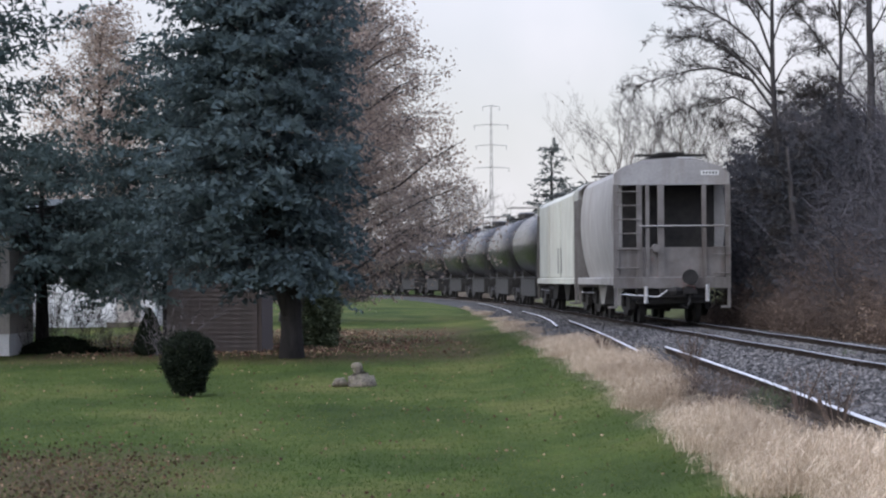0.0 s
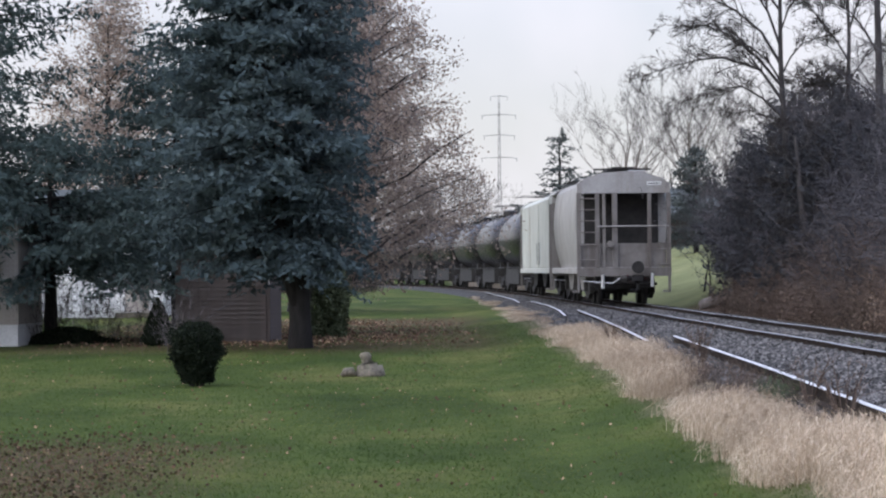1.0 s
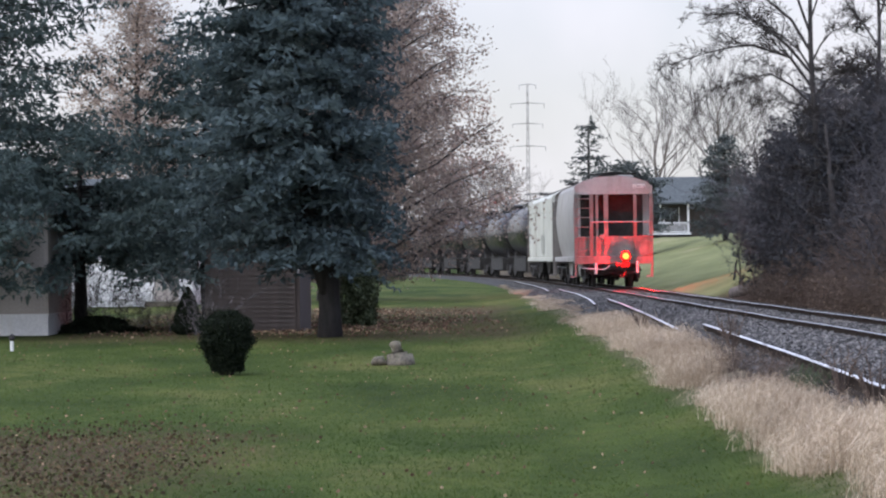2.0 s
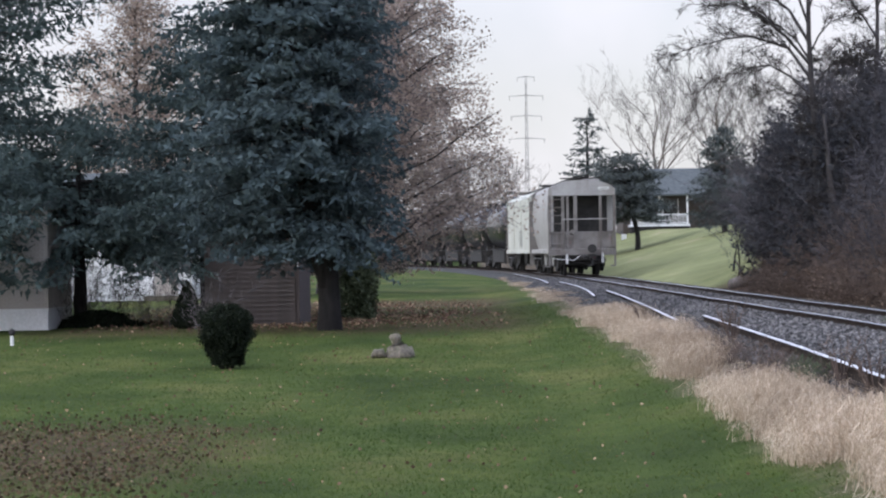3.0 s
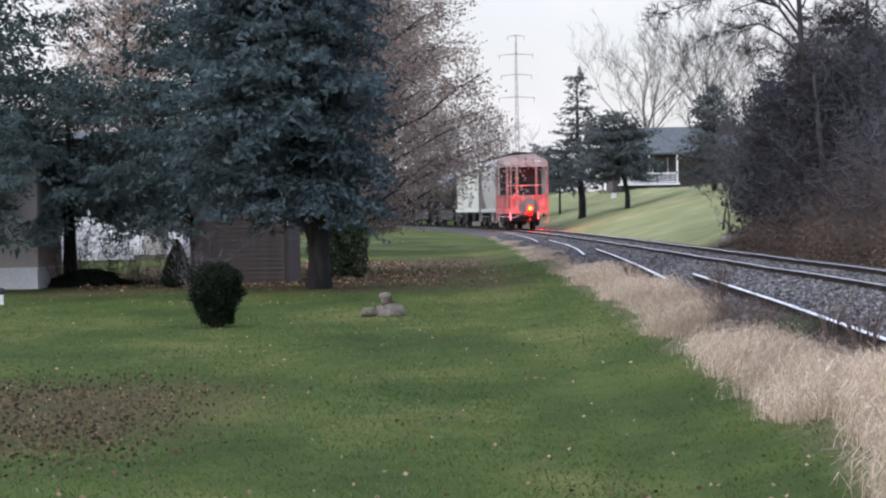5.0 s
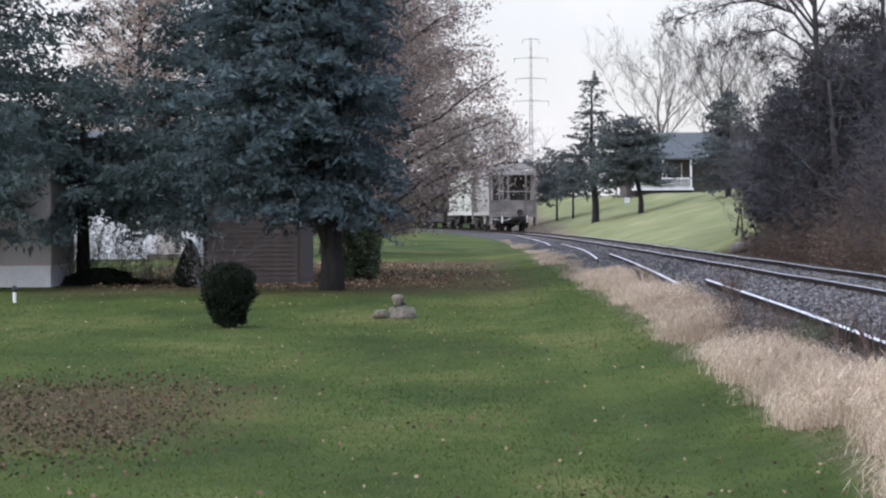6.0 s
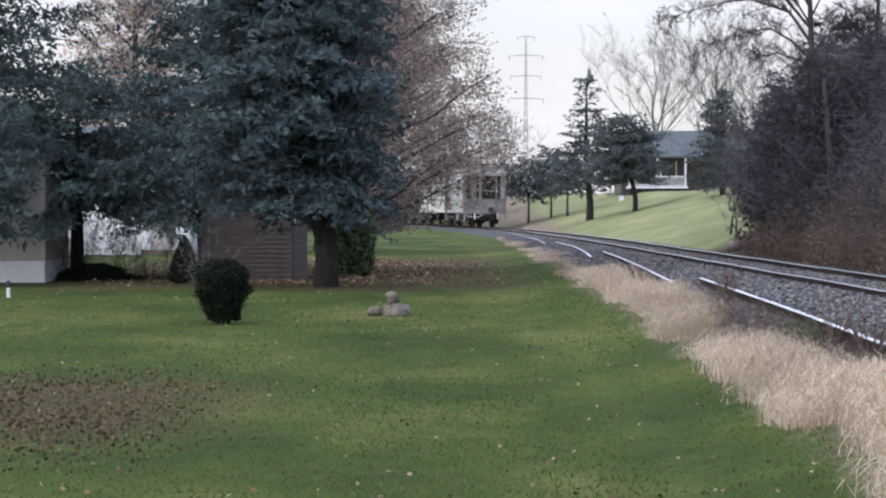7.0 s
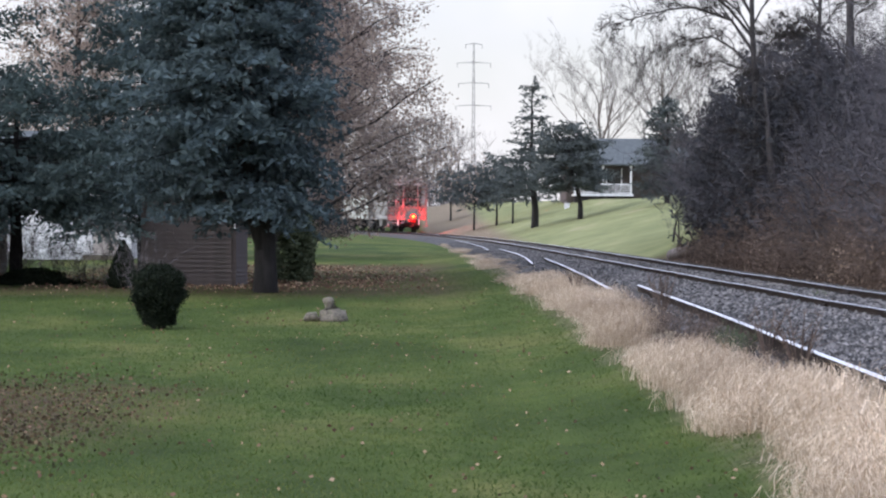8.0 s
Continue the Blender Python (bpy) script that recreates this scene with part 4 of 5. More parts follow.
def weed(x, y, seed, h):
    """A dead branching weed stalk."""
    rnd = random.Random(seed)
    b = Build()
    for i in range(9):
        a = rnd.uniform(0, 6.3)
        e = Vector((math.cos(a) * 0.22, math.sin(a) * 0.22, h * rnd.uniform(0.6, 1)))
        b.tube([(0, 0, -0.05), e * 0.5 + Vector((0, 0, 0.05)), e], [0.008, 0.006, 0.002], 4)
        for k in range(4):
            q = e * rnd.uniform(0.4, 0.95)
            b.tube([q, q + Vector((rnd.gauss(0, 0.07), rnd.gauss(0, 0.07), rnd.uniform(0.03, 0.14)))], [0.004, 0.002], 3)
    thing("dead_weed", "dry branching brown weed stalk beside the ballast", "weed", gz(x, y), "dead weeds", data=b.mesh("dead_weed", M["briar"]))


for i, (x, y, h) in enumerate(((4.05, 36, 0.75), (4.25, 39, 0.6), (3.95, 25.5, 0.6), (3.8, 22.5, 0.65), (4.0, 24, 0.5), (3.6, 47, 0.5))):
    weed(x, y, 90 + i, h)


def stones(name, label, n, y0, y1, size, rng):
    """Crushed stone: jittered octahedra over the bed."""
    y = y0 * (y1 / y0) ** rng.uniform(0, 1, n)
    d = rng.uniform(-3.7, 2.5, n)
    x = np.array([track_x(v) for v in y]) + d
    z = np.interp(d, [-4.2, -3.3, -2.4, -1.5, 1.5, 2.3, 2.9], [0.12, 0.36, 0.38, 0.385, 0.37, 0.3, 0.18])
    c = np.stack([x, y, z + rng.uniform(-0.005, 0.02, n)], 1)
    r = size * rng.uniform(0.5, 1.25, (n, 1, 1))
    ax = np.array(((1, 0, 0), (0, 1, 0), (-1, 0, 0), (0, -1, 0), (0, 0, 1), (0, 0, -1)), float)[None] * r * np.array((1.1, 1.1, 0.8))
    v = c[:, None, :] + ax + rng.normal(0, 0.22, (n, 6, 3)) * r
    me = bpy.data.meshes.new(name)
    f = np.array(((0, 1, 4), (1, 2, 4), (2, 3, 4), (3, 0, 4), (1, 0, 5), (2, 1, 5), (3, 2, 5), (0, 3, 5)))
    faces = (np.arange(n)[:, None, None] * 6 + f[None]).reshape(-1, 3)
    me.from_pydata(v.reshape(-1, 3).tolist(), [], faces.tolist())
    me.materials.append(M["stone"])
    thing(name, label, "gravel", kind="stuff", data=me)


stones("ballast_stones", "grey crushed ballast stone round the rails", 66000, 21, 130, 0.031, rng)


def fallen_leaves(name, label, n, zone, size, rng, material="leaf_ground"):
    x0, x1, y0, y1 = zone
    pts = []
    while len(pts) < n:
        x, y = rng.uniform(x0, x1), y0 * (y1 / y0) ** rng.uniform(0, 1)
        edge = min(x - x0, x1 - x) / (x1 - x0) * 5 * min(1.0, (y - y0) / (y1 - y0) * 6, (y1 - y) / (y1 - y0) * 4)
        if abs(x) < y * 0.19 + 0.6 and (y1 > 50 and y0 < 20 or edge > rng.random() * 1.4) and noise.noise(Vector((x * 0.8, y * 0.3, 9.0))) > rng.uniform(-0.6, 0.25):
            pts.append((x, y, ground_z(x, y) + 0.035))
    q = leaf_quads(pts, size, rng, 0.75, 0.012, 1, 1.4)
    thing(name, label, "leaves", kind="stuff", data=tri_mesh(name, q, M[material], 4))


fallen_leaves("scattered_leaves", "dry leaves scattered over the lawn", 1100, (-9, 2.6, 14.5, 55), 0.03, rng)
fallen_leaves("leaf_drift", "patch of brown leaves drifted on the lawn", 2600, (-6.0, -1.8, 18, 31), 0.032, rng, "leaf_old")
fallen_leaves("leaf_litter", "reddish leaf litter under the trees", 5600, (-9, 1.6, 55, 84), 0.05, rng)


# bare shrubs by the shed and between the houses, dead lower twigs of the hemlocks
for x, y, h, n, seed, wide, look_as in ((-5.0, 52.5, 1.6, 30, 1, 0.22, "twig"), (-7.5, 62.0, 1.2, 26, 2, 0.25, "twig"), (-9.6, 70.0, 1.9, 90, 3, 0.8, "twig"), (-8.5, 60.4, 1.9, 100, 4, 0.6, "bark_twig"), (-6.9, 63.5, 1.5, 36, 5, 0.5, "bark_twig")):
    r2 = np.random.default_rng(seed)
    thicket("bare_shrub", "leafless twiggy shrub standing by the shed" if look_as == "twig" else "dark dead undergrowth beneath the evergreens", "shrub", [(x + r2.normal(0, wide), y + r2.normal(0, 0.3)) for i in range(n)], M[look_as], r2, 0.009, lambda a, c: h, 14, 0.5, 1.0)

log = Build().tube([(0, 0, 0), (0.5, -1.2, 0.22), (1.1, -2.6, 0.5), (1.5, -3.6, 0.75)], [0.2, 0.19, 0.16, 0.13], 9)
for k in range(4):
    log.tube([(0.3 + 0.3 * k, -0.7 - 0.7 * k, 0.15 + 0.14 * k), (0.1 + 0.3 * k, -0.9 - 0.7 * k, 0.6 + 0.14 * k), (-0.1 + 0.35 * k, -1.0 - 0.7 * k, 0.9 + 0.14 * k)], [0.05, 0.035, 0.012], 5)
thing("fallen_log", "grey fallen log with broken limbs on the bank", "log", gz(9.25, 82, 0.15), data=log.mesh("fallen_log", M["bark_pale"], True))
tall_grass("track_weed", "small yellow-green weed growing between the rails", 60, (7.4, 7.6, 43, 44.2, lambda x, y: True), 0.32, 0.008, M["hedge"], rng)
tall_grass("shoulder_weeds", "brown dead weeds between the dry grass and the spare rail", 5600,
           (3.3, 4.3, 21, 52, lambda x, y: straw_right(y) - 0.15 < x < 3.72 + 0.014 * y), 0.26, 0.004, M["briar"], rng)


# ---- buildings and garden ----
def siding_boards(b_mesh, parent, x0, x1, z0, z1, y, step):
    """Lapped boards on a wall that faces -y, as separate pieces on one mesh."""
    z = z0
    while z < z1 - 0.01:
        part("siding_board", b_mesh, parent, at=pose((x0 + x1) / 2, y, z))
        z += step


def board_mesh(width, step, material):
    return Build().prism_x([(0.0, 0.0), (-0.034, 0.0), (-0.006, step), (0.0, step)], -width / 2, width / 2).mesh("siding_board", material)


def build_shed():
    at = pose(-4.5, 61.0, 0.02, 0, 0, -3)
    shed = thing("garden_shed", "small brown garden shed with lapped siding and white corner trim", "shed", at)
    w, d, h = 2.2, 2.6, 2.1
    part("wall", Build().box(-w / 2, w / 2, -d / 2, d / 2, 0, h).prism([(-w / 2, h), (w / 2, h), (0, h + 0.55)], -d / 2, d / 2).mesh("wall", M["siding_brown"]), shed)
    bm = board_mesh(w - 0.14, 0.11, M["siding_brown"])
    siding_boards(bm, shed, -w / 2, w / 2, 0.03, h - 0.05, -d / 2 - 0.002, 0.11)
    bm2 = board_mesh(d - 0.14, 0.11, M["siding_brown"])
    z = 0.03
    while z < h - 0.06:
        part("siding_board", bm2, shed, at=pose(w / 2 + 0.002, 0, z, 0, 0, 90))
        z += 0.11
    trim = Build().box(-0.035, 0.035, -0.03, 0.03, 0, h).mesh("corner_trim", M["siding_brown"])
    white = Build().box(-0.022, 0.022, -0.03, 0.03, h - 0.75, h - 0.3).mesh("corner_trim", M["white_paint"])
    part("corner_trim", trim, shed, at=pose(-w / 2 + 0.03, -d / 2 - 0.005, 0))
    part("corner_trim", trim, shed, at=pose(w / 2 - 0.005, -d / 2 - 0.005, 0))
    part("corner_trim", white, shed, "white corner trim", at=pose(w / 2 - 0.005, -d / 2 - 0.045, 0))
    part("roof", Build().prism([(-w / 2 - 0.2, h - 0.1), (0, h + 0.56), (w / 2 + 0.2, h - 0.1), (w / 2 + 0.2, h - 0.02), (0, h + 0.65), (-w / 2 - 0.2, h - 0.02)], -d / 2 - 0.15, d / 2 + 0.15).mesh("roof", M["shingle"]), shed)


build_shed()


def build_trailer():
    """The mobile home: beige siding over a white skirt."""
    home = thing("mobile_home", "beige-sided mobile home on a white skirting", "house", pose(-9.2, 58.6, -0.02, 0, 0, -1))
    w, d, h0, h1 = 9.0, 3.4, 0.56, 2.9
    part("wall", Build().box(-w, 0, 0, d, h0, h1).mesh("wall", M["siding"]), home)
    part("skirt", Build().box(-w, 0.02, -0.02, d + 0.02, 0, h0 - 0.02, 0.01).mesh("skirt", M["white_paint"]), home, "white skirting panels")
    part("skirt_trim", Build().box(-w, 0.035, -0.035, d + 0.035, h0 - 0.06, h0, 0.008).mesh("skirt_trim", M["white_paint"]), home)
    bm = board_mesh(w - 0.1, 0.115, M["siding"])
    siding_boards(bm, home, -w, 0, h0 + 0.02, h1 - 0.05, -0.002, 0.115)
    bm2 = board_mesh(d - 0.1, 0.115, M["siding"])
    z = h0 + 0.02
    while z < h1 - 0.06:
        part("siding_board", bm2, home, at=pose(0.002, d / 2, z, 0, 0, 90))
        z += 0.115
    part("corner_trim", Build().box(-0.05, 0.03, -0.03, 0.05, h0, h1).mesh("corner_trim", M["siding"]), home)
    part("roof", Build().prism_x([(-0.2, h1), (d + 0.2, h1), (d + 0.2, h1 + 0.08), (d / 2, h1 + 0.5), (-0.2, h1 + 0.08)], -w - 0.2, 0.2).mesh("roof", M["shingle"]), home)


build_trailer()


def build_white_house():
    x0, x1, y0, y1, h = -17.0, -9.0, 90.0, 97.0, 2.7
    g = ground_z(-10, 90) - 0.05
    house = thing("white_house", "white clapboard house behind the evergreens", "house", pose(0, 0, g))
    part("wall", Build().box(x0, x1, y0, y1, 0, h).mesh("wall", M["white_paint"]), house)
    bm = board_mesh(x1 - x0 - 0.3, 0.16, M["white_paint"])
    siding_boards(bm, house, x0, x1, 0.3, h - 0.1, y0 - 0.002, 0.16)
    part("corner_trim", Build().box(x1 - 0.13, x1 + 0.02, y0 - 0.05, y0 + 0.1, 0, h).mesh("corner_trim", M["white_paint"]), house)
    for dx in (-9.9,):
        door = part("door", Build().box(dx - 0.42, dx + 0.42, y0 - 0.06, y0 - 0.03, 0.25, 2.25, 0.01).mesh("door", M["siding"]), house, "pale grey door")
        part("door_frame", Build().box(dx - 0.5, dx - 0.43, y0 - 0.08, y0, 0.25, 2.33).box(dx + 0.43, dx + 0.5, y0 - 0.08, y0, 0.25, 2.33).box(dx - 0.43, dx + 0.43, y0 - 0.08, y0, 2.26, 2.33).mesh("door_frame", M["white_paint"]), door)
    part("step", Build().box(-10.6, -9.1, y0 - 0.9, y0 - 0.08, 0, 0.22, 0.02).mesh("step", M["concrete"]), house)
    for wx in (-15.6,):
        win = part("window", Build().box(wx - 0.5, wx + 0.5, y0 - 0.05, y0 - 0.03, 0.95, 2.15).mesh("window", M["glass_dark"]), house, "dark window pane")
        part("frame", Build().box(wx - 0.58, wx - 0.5, y0 - 0.09, y0, 0.9, 2.2).box(wx + 0.5, wx + 0.58, y0 - 0.09, y0, 0.9, 2.2).box(wx - 0.5, wx + 0.5, y0 - 0.09, y0, 2.15, 2.22).box(wx - 0.6, wx + 0.6, y0 - 0.12, y0, 0.86, 0.95).mesh("frame", M["white_paint"]), win)
    part("roof", Build().prism_x([(y0 - 0.4, h), (y1 + 0.4, h), (y1 + 0.4, h + 0.1), ((y0 + y1) / 2, h + 2.0), (y0 - 0.4, h + 0.1)], x0 - 0.3, x1 + 0.3).mesh("roof", M["shingle"]), house)


build_white_house()


def build_porch_house():
    """House on the hill with a railed porch."""
    y0 = 195.0
    g = 3.4
    house = thing("porch_house", "grey-roofed house with a white railed porch on the hill", "house", pose(-0.4, 0, g))
    x0, x1 = 13.6, 27.0
    # dark brown siding puts the shade under the porch into the wall's colour
    part("wall", Build().box(x0 + 0.6, x1, y0 + 2.4, y0 + 10, -1.0, 2.6).mesh("wall", M["siding_brown"]), house)
    part("roof", Build().prism_x([(y0 - 0.2, 2.35), (y0 - 0.2, 2.47), (y0 + 4.2, 4.55), (y0 + 10.3, 2.47), (y0 + 10.3, 2.35)], x0, x1 + 0.4).mesh("roof", M["shingle"]), house)
    deck = part("porch_deck", Build().box(14.6, 19.2, y0, y0 + 2.4, 0.0, 0.16).mesh("porch_deck", M["white_paint"]), house)
    # the near-black bark colour paints the shadow below the deck
    part("porch_base", Build().box(14.7, 19.1, y0 + 0.12, y0 + 2.4, -1.0, 0.0).mesh("porch_base", M["bark"]), house, "base under the porch, coloured dark as shadow")
    post = Build().box(-0.07, 0.07, -0.07, 0.07, 0.16, 2.4).mesh("porch_post", M["white_paint"])
    for x in (14.7, 16.85, 19.0):
        part("porch_post", post, house, at=pose(x, y0 + 0.1, 0))
    bal = Build().box(-0.02, 0.02, -0.02, 0.02, 0.26, 0.86).mesh("baluster", M["white_paint"])
    part("handrail", Build().box(14.7, 19.0, y0 + 0.06, y0 + 0.14, 0.86, 0.95).box(14.7, 19.0, y0 + 0.06, y0 + 0.14, 0.2, 0.27).mesh("handrail", M["white_paint"]), house)
    x = 14.82
    while x < 18.95:
        part("baluster", bal, house, at=pose(x, y0 + 0.1, 0))
        x += 0.125
    for wx in (15.6, 17.9):
        win = part("window", Build().box(wx - 0.55, wx + 0.55, y0 + 2.36, y0 + 2.39, 0.8, 2.1).mesh("window", M["glass_dark"]), house, "dark window pane")
        for fx in (wx - 0.63, wx + 0.55):
            part("frame_stile", Build().box(fx, fx + 0.08, y0 + 2.33, y0 + 2.4, 0.75, 2.15).mesh("frame_stile", M["white_paint"]), win)


build_porch_house()
box_x, box_y = 13.2, 188.0
utility = thing("utility_box", "small white utility box on the meadow slope", "box", gz(box_x, box_y))
part("cabinet", Build().box(-0.18, 0.18, -0.14, 0.14, -0.1, 0.32, 0.03).mesh("cabinet", M["white_paint"]), utility)
part("lid", Build().box(-0.2, 0.2, -0.16, 0.16, 0.322, 0.37, 0.015).mesh("lid", M["white_paint"]), utility)


def needle_shell(seed, n, shape, size, material, name="crown"):
    """Needle tufts through a clipped form; shape maps two angles and a depth to a point."""
    rng2 = np.random.default_rng(seed)
    pts = [shape(rng2.uniform(0, 2 * math.pi), rng2.uniform(0, 1), rng2.uniform(0.8, 1.04), rng2) for i in range(n)]
    return tri_mesh(name, leaf_quads(pts, size, rng2, 0.0, size * 0.4, 1, 2.2), material, 4)


def yew_shape(a, u, k, r):
    z = 0.06 + 0.92 * u
    rad = 0.4 * (0.58 + 0.42 * smooth(0.0, 0.55, u)) * math.sqrt(1 - 0.7 * max(0.0, (u - 0.78) / 0.22) ** 2) * k * r.uniform(0.86, 1.1)
    z += 0.16 * noise.noise(Vector((math.cos(a) * 4, math.sin(a) * 4, 1.0))) * u
    if u > 0.9:
        rad *= r.random() ** 0.5
    rad *= 1 + 0.28 * noise.noise(Vector((math.cos(a) * 2.5, math.sin(a) * 2.5, u * 5)))
    return (math.cos(a) * rad, math.sin(a) * rad, z)


bush = thing("yew_bush", "dark clipped yew bush standing on the lawn", "bush", gz(-3.52, 40.6))
b = Build()
for i in range(9):
    a = i * 0.7
    b.tube([(0.05 * math.cos(a), 0.05 * math.sin(a), -0.1), (0.25 * math.cos(a), 0.25 * math.sin(a), 0.4), (0.36 * math.cos(a), 0.36 * math.sin(a), 0.85)], [0.022, 0.015, 0.006], 5)
part("stems", b.mesh("stems", M["bark"]), bush)
part("core", Build().tube([(0, 0, 0.08), (0, 0, 0.3), (0, 0, 0.65), (0, 0, 0.86)], [0.14, 0.24, 0.29, 0.16], 10).mesh("core", M["yew"], True), bush, "dense dark inside of the bush")
tagged(part("crown", needle_shell(2, 21000, yew_shape, 0.019, M["yew"]), bush, "dark needle foliage"), kind="stuff")


def cone_shape(a, u, k, r):
    rad = 0.43 * (1 - u) ** 0.75 * min(1, 0.6 + u * 4) * k * (1 + 0.15 * noise.noise(Vector((math.cos(a) * 2, math.sin(a) * 2, u * 3))))
    return (math.cos(a) * rad, math.sin(a) * rad, 0.03 + 1.05 * u)


cone = thing("conical_evergreen", "small conical dwarf evergreen by the shed", "bush", gz(-5.86, 57.6))
part("core", Build().tube([(0, 0, -0.05), (0, 0, 0.2), (0, 0, 0.95)], [0.2, 0.28, 0.03], 9).mesh("core", M["yew"], True), cone)
tagged(part("crown", needle_shell(3, 12000, cone_shape, 0.022, M["yew"]), cone), kind="stuff")


def mound_shape(a, u, k, r):
    rad = (0.95 - 0.75 * u * u) * k * r.uniform(0.7, 1.1) * (1 + 0.4 * noise.noise(Vector((math.cos(a) * 2, math.sin(a) * 2, u * 3))))
    return (math.cos(a) * rad, math.sin(a) * rad * 0.7, 0.38 * u)


low_bush = thing("low_juniper", "low dark spreading juniper round the evergreen's trunk", "bush", gz(-8.25, 60.2))
part("stem", Build().tube([(0, 0, -0.1), (0.3, 0, 0.18), (0.7, 0.1, 0.25)], [0.05, 0.04, 0.015], 6).mesh("stem", M["bark"]), low_bush)
tagged(part("crown", needle_shell(6, 12000, mound_shape, 0.03, M["yew"]), low_bush), kind="stuff")


def hedge_shape(a, u, k, r):
    rad = (0.5 - 0.4 * u * u) * r.uniform(0.25, 1.2) * (1 + 0.6 * noise.noise(Vector((math.cos(a) * 1.5, math.sin(a) * 1.5, u * 4))))
    return (math.cos(a) * rad, math.sin(a) * rad, 0.02 + 2.5 * u)


arbor = thing("arborvitae", "ragged green upright evergreen behind the spruce trunk", "bush", gz(-2.2, 64.0))
part("stem", Build().tube([(0, 0, -0.1), (0, 0, 2.2)], [0.07, 0.02], 6).mesh("stem", M["bark"]), arbor)
tagged(part("crown", needle_shell(4, 15000, hedge_shape, 0.042, M["hedge"]), arbor), kind="stuff")


def garden_figure():
    """A small weathered stone ornament on a rock base, reduced to plain rounded forms."""
    b = Build()
    b.tube([(0.04, 0, -0.05), (0.05, 0, 0.04), (0.03, 0, 0.1), (0.0, 0, 0.15), (0.0, 0, 0.22), (-0.02, 0, 0.26), (-0.03, 0, 0.28), (-0.03, 0, 0.33), (-0.035, 0, 0.39), (-0.035, 0, 0.44), (-0.035, 0, 0.455)],
           [0.26, 0.28, 0.25, 0.2, 0.18, 0.14, 0.08, 0.1, 0.1, 0.06, 0.01], 14)
    for i, v in enumerate(b.v):
        w = noise.noise_vector(Vector(v) * 9.0) * 0.035
        b.v[i] = (v[0] + w.x, v[1] + w.y, v[2] + w.z * 0.6)
    me = b.mesh("garden_statue", M["concrete"], True)
    thing("garden_statue", "small weathered stone garden statue on the lawn", "statue", gz(-0.84, 43.0) @ Matrix.Diagonal((0.95, 0.9, 0.9, 1)), data=me)
    r = Build().tube([(-0.12, 0, 0.0), (-0.05, 0, 0.05), (0.06, 0, 0.06), (0.12, 0, 0.0)], [0.03, 0.08, 0.09, 0.03], 7)
    thing("stone", "pale rough stone lying beside the garden statue", "stone", gz(-1.16, 42.9, 0.02), data=r.mesh("stone", M["concrete"], True))


garden_figure()

stake = thing("garden_light", "small white garden light on a stake", "garden light", gz(-8.55, 50.0))
part("post", Build().tube([(0, 0, -0.1), (0, 0, 0.2)], [0.035, 0.035], 8).mesh("post", M["white_paint"]), stake, "white post")
part("cap", Build().tube([(0, 0, 0.2), (0, 0, 0.24), (0, 0, 0.3), (0, 0, 0.34)], [0.03, 0.07, 0.06, 0.01], 8).mesh("cap", M["car_dark"]), stake, "dark cap")
marker = thing("marker_post", "thin marker post with a white foot on the lawn", "post", gz(-3.35, 114.0))
part("shaft", Build().tube([(0, 0, 0.6), (0, 0, 1.7)], [0.035, 0.03], 6).mesh("shaft", M["bright_steel"]), marker)
part("foot", Build().tube([(0, 0, -0.2), (0, 0, 0.6)], [0.06, 0.055], 8).mesh("foot", M["white_paint"]), marker, "white foot")


def build_pylon():
    p = thing("power_pylon", "tall slender power line pylon with crossarms in the distance", "pylon", pose(19.9, 611, 0))
    b = Build()
    h = 43.5
    for sx in (-1, 1):
        for sy in (-1, 1):
            b.tube([(sx * 0.5, sy * 0.5, 0), (sx * 0.3, sy * 0.3, h * 0.6), (sx * 0.14, sy * 0.14, h)], [0.1, 0.08, 0.06], 4)
    z = 0
    while z < h - 2:
        r0, r1 = 0.5 - 0.36 * z / h, 0.5 - 0.36 * (z + 2) / h
        for s in (-1, 1):
            b.tube([(-r0, s * r0, z), (r1, s * r1, z + 2)], [0.04, 0.04], 3)
            b.tube([(r0, s * r0, z), (-r1, s * r1, z + 2)], [0.04, 0.04], 3)
        z += 2
    part("mast", b.mesh("mast", M["pole"]), p)
    for zz, half in ((43.3, 2.1), (38.8, 4.2), (33.9, 3.8), (28.5, 4.4)):
        a = Build().tube([(-half, 0, zz), (0, 0, zz + 0.25), (half, 0, zz)], [0.06, 0.12, 0.06], 5)
        for s in (-1, 1):
            a.tube([(s * half * 0.95, 0, zz), (s * half * 0.95, 0, zz - 1.0)], [0.08, 0.08], 5)
        part("crossarm", a.mesh("crossarm", M["pole"]), p)


build_pylon()


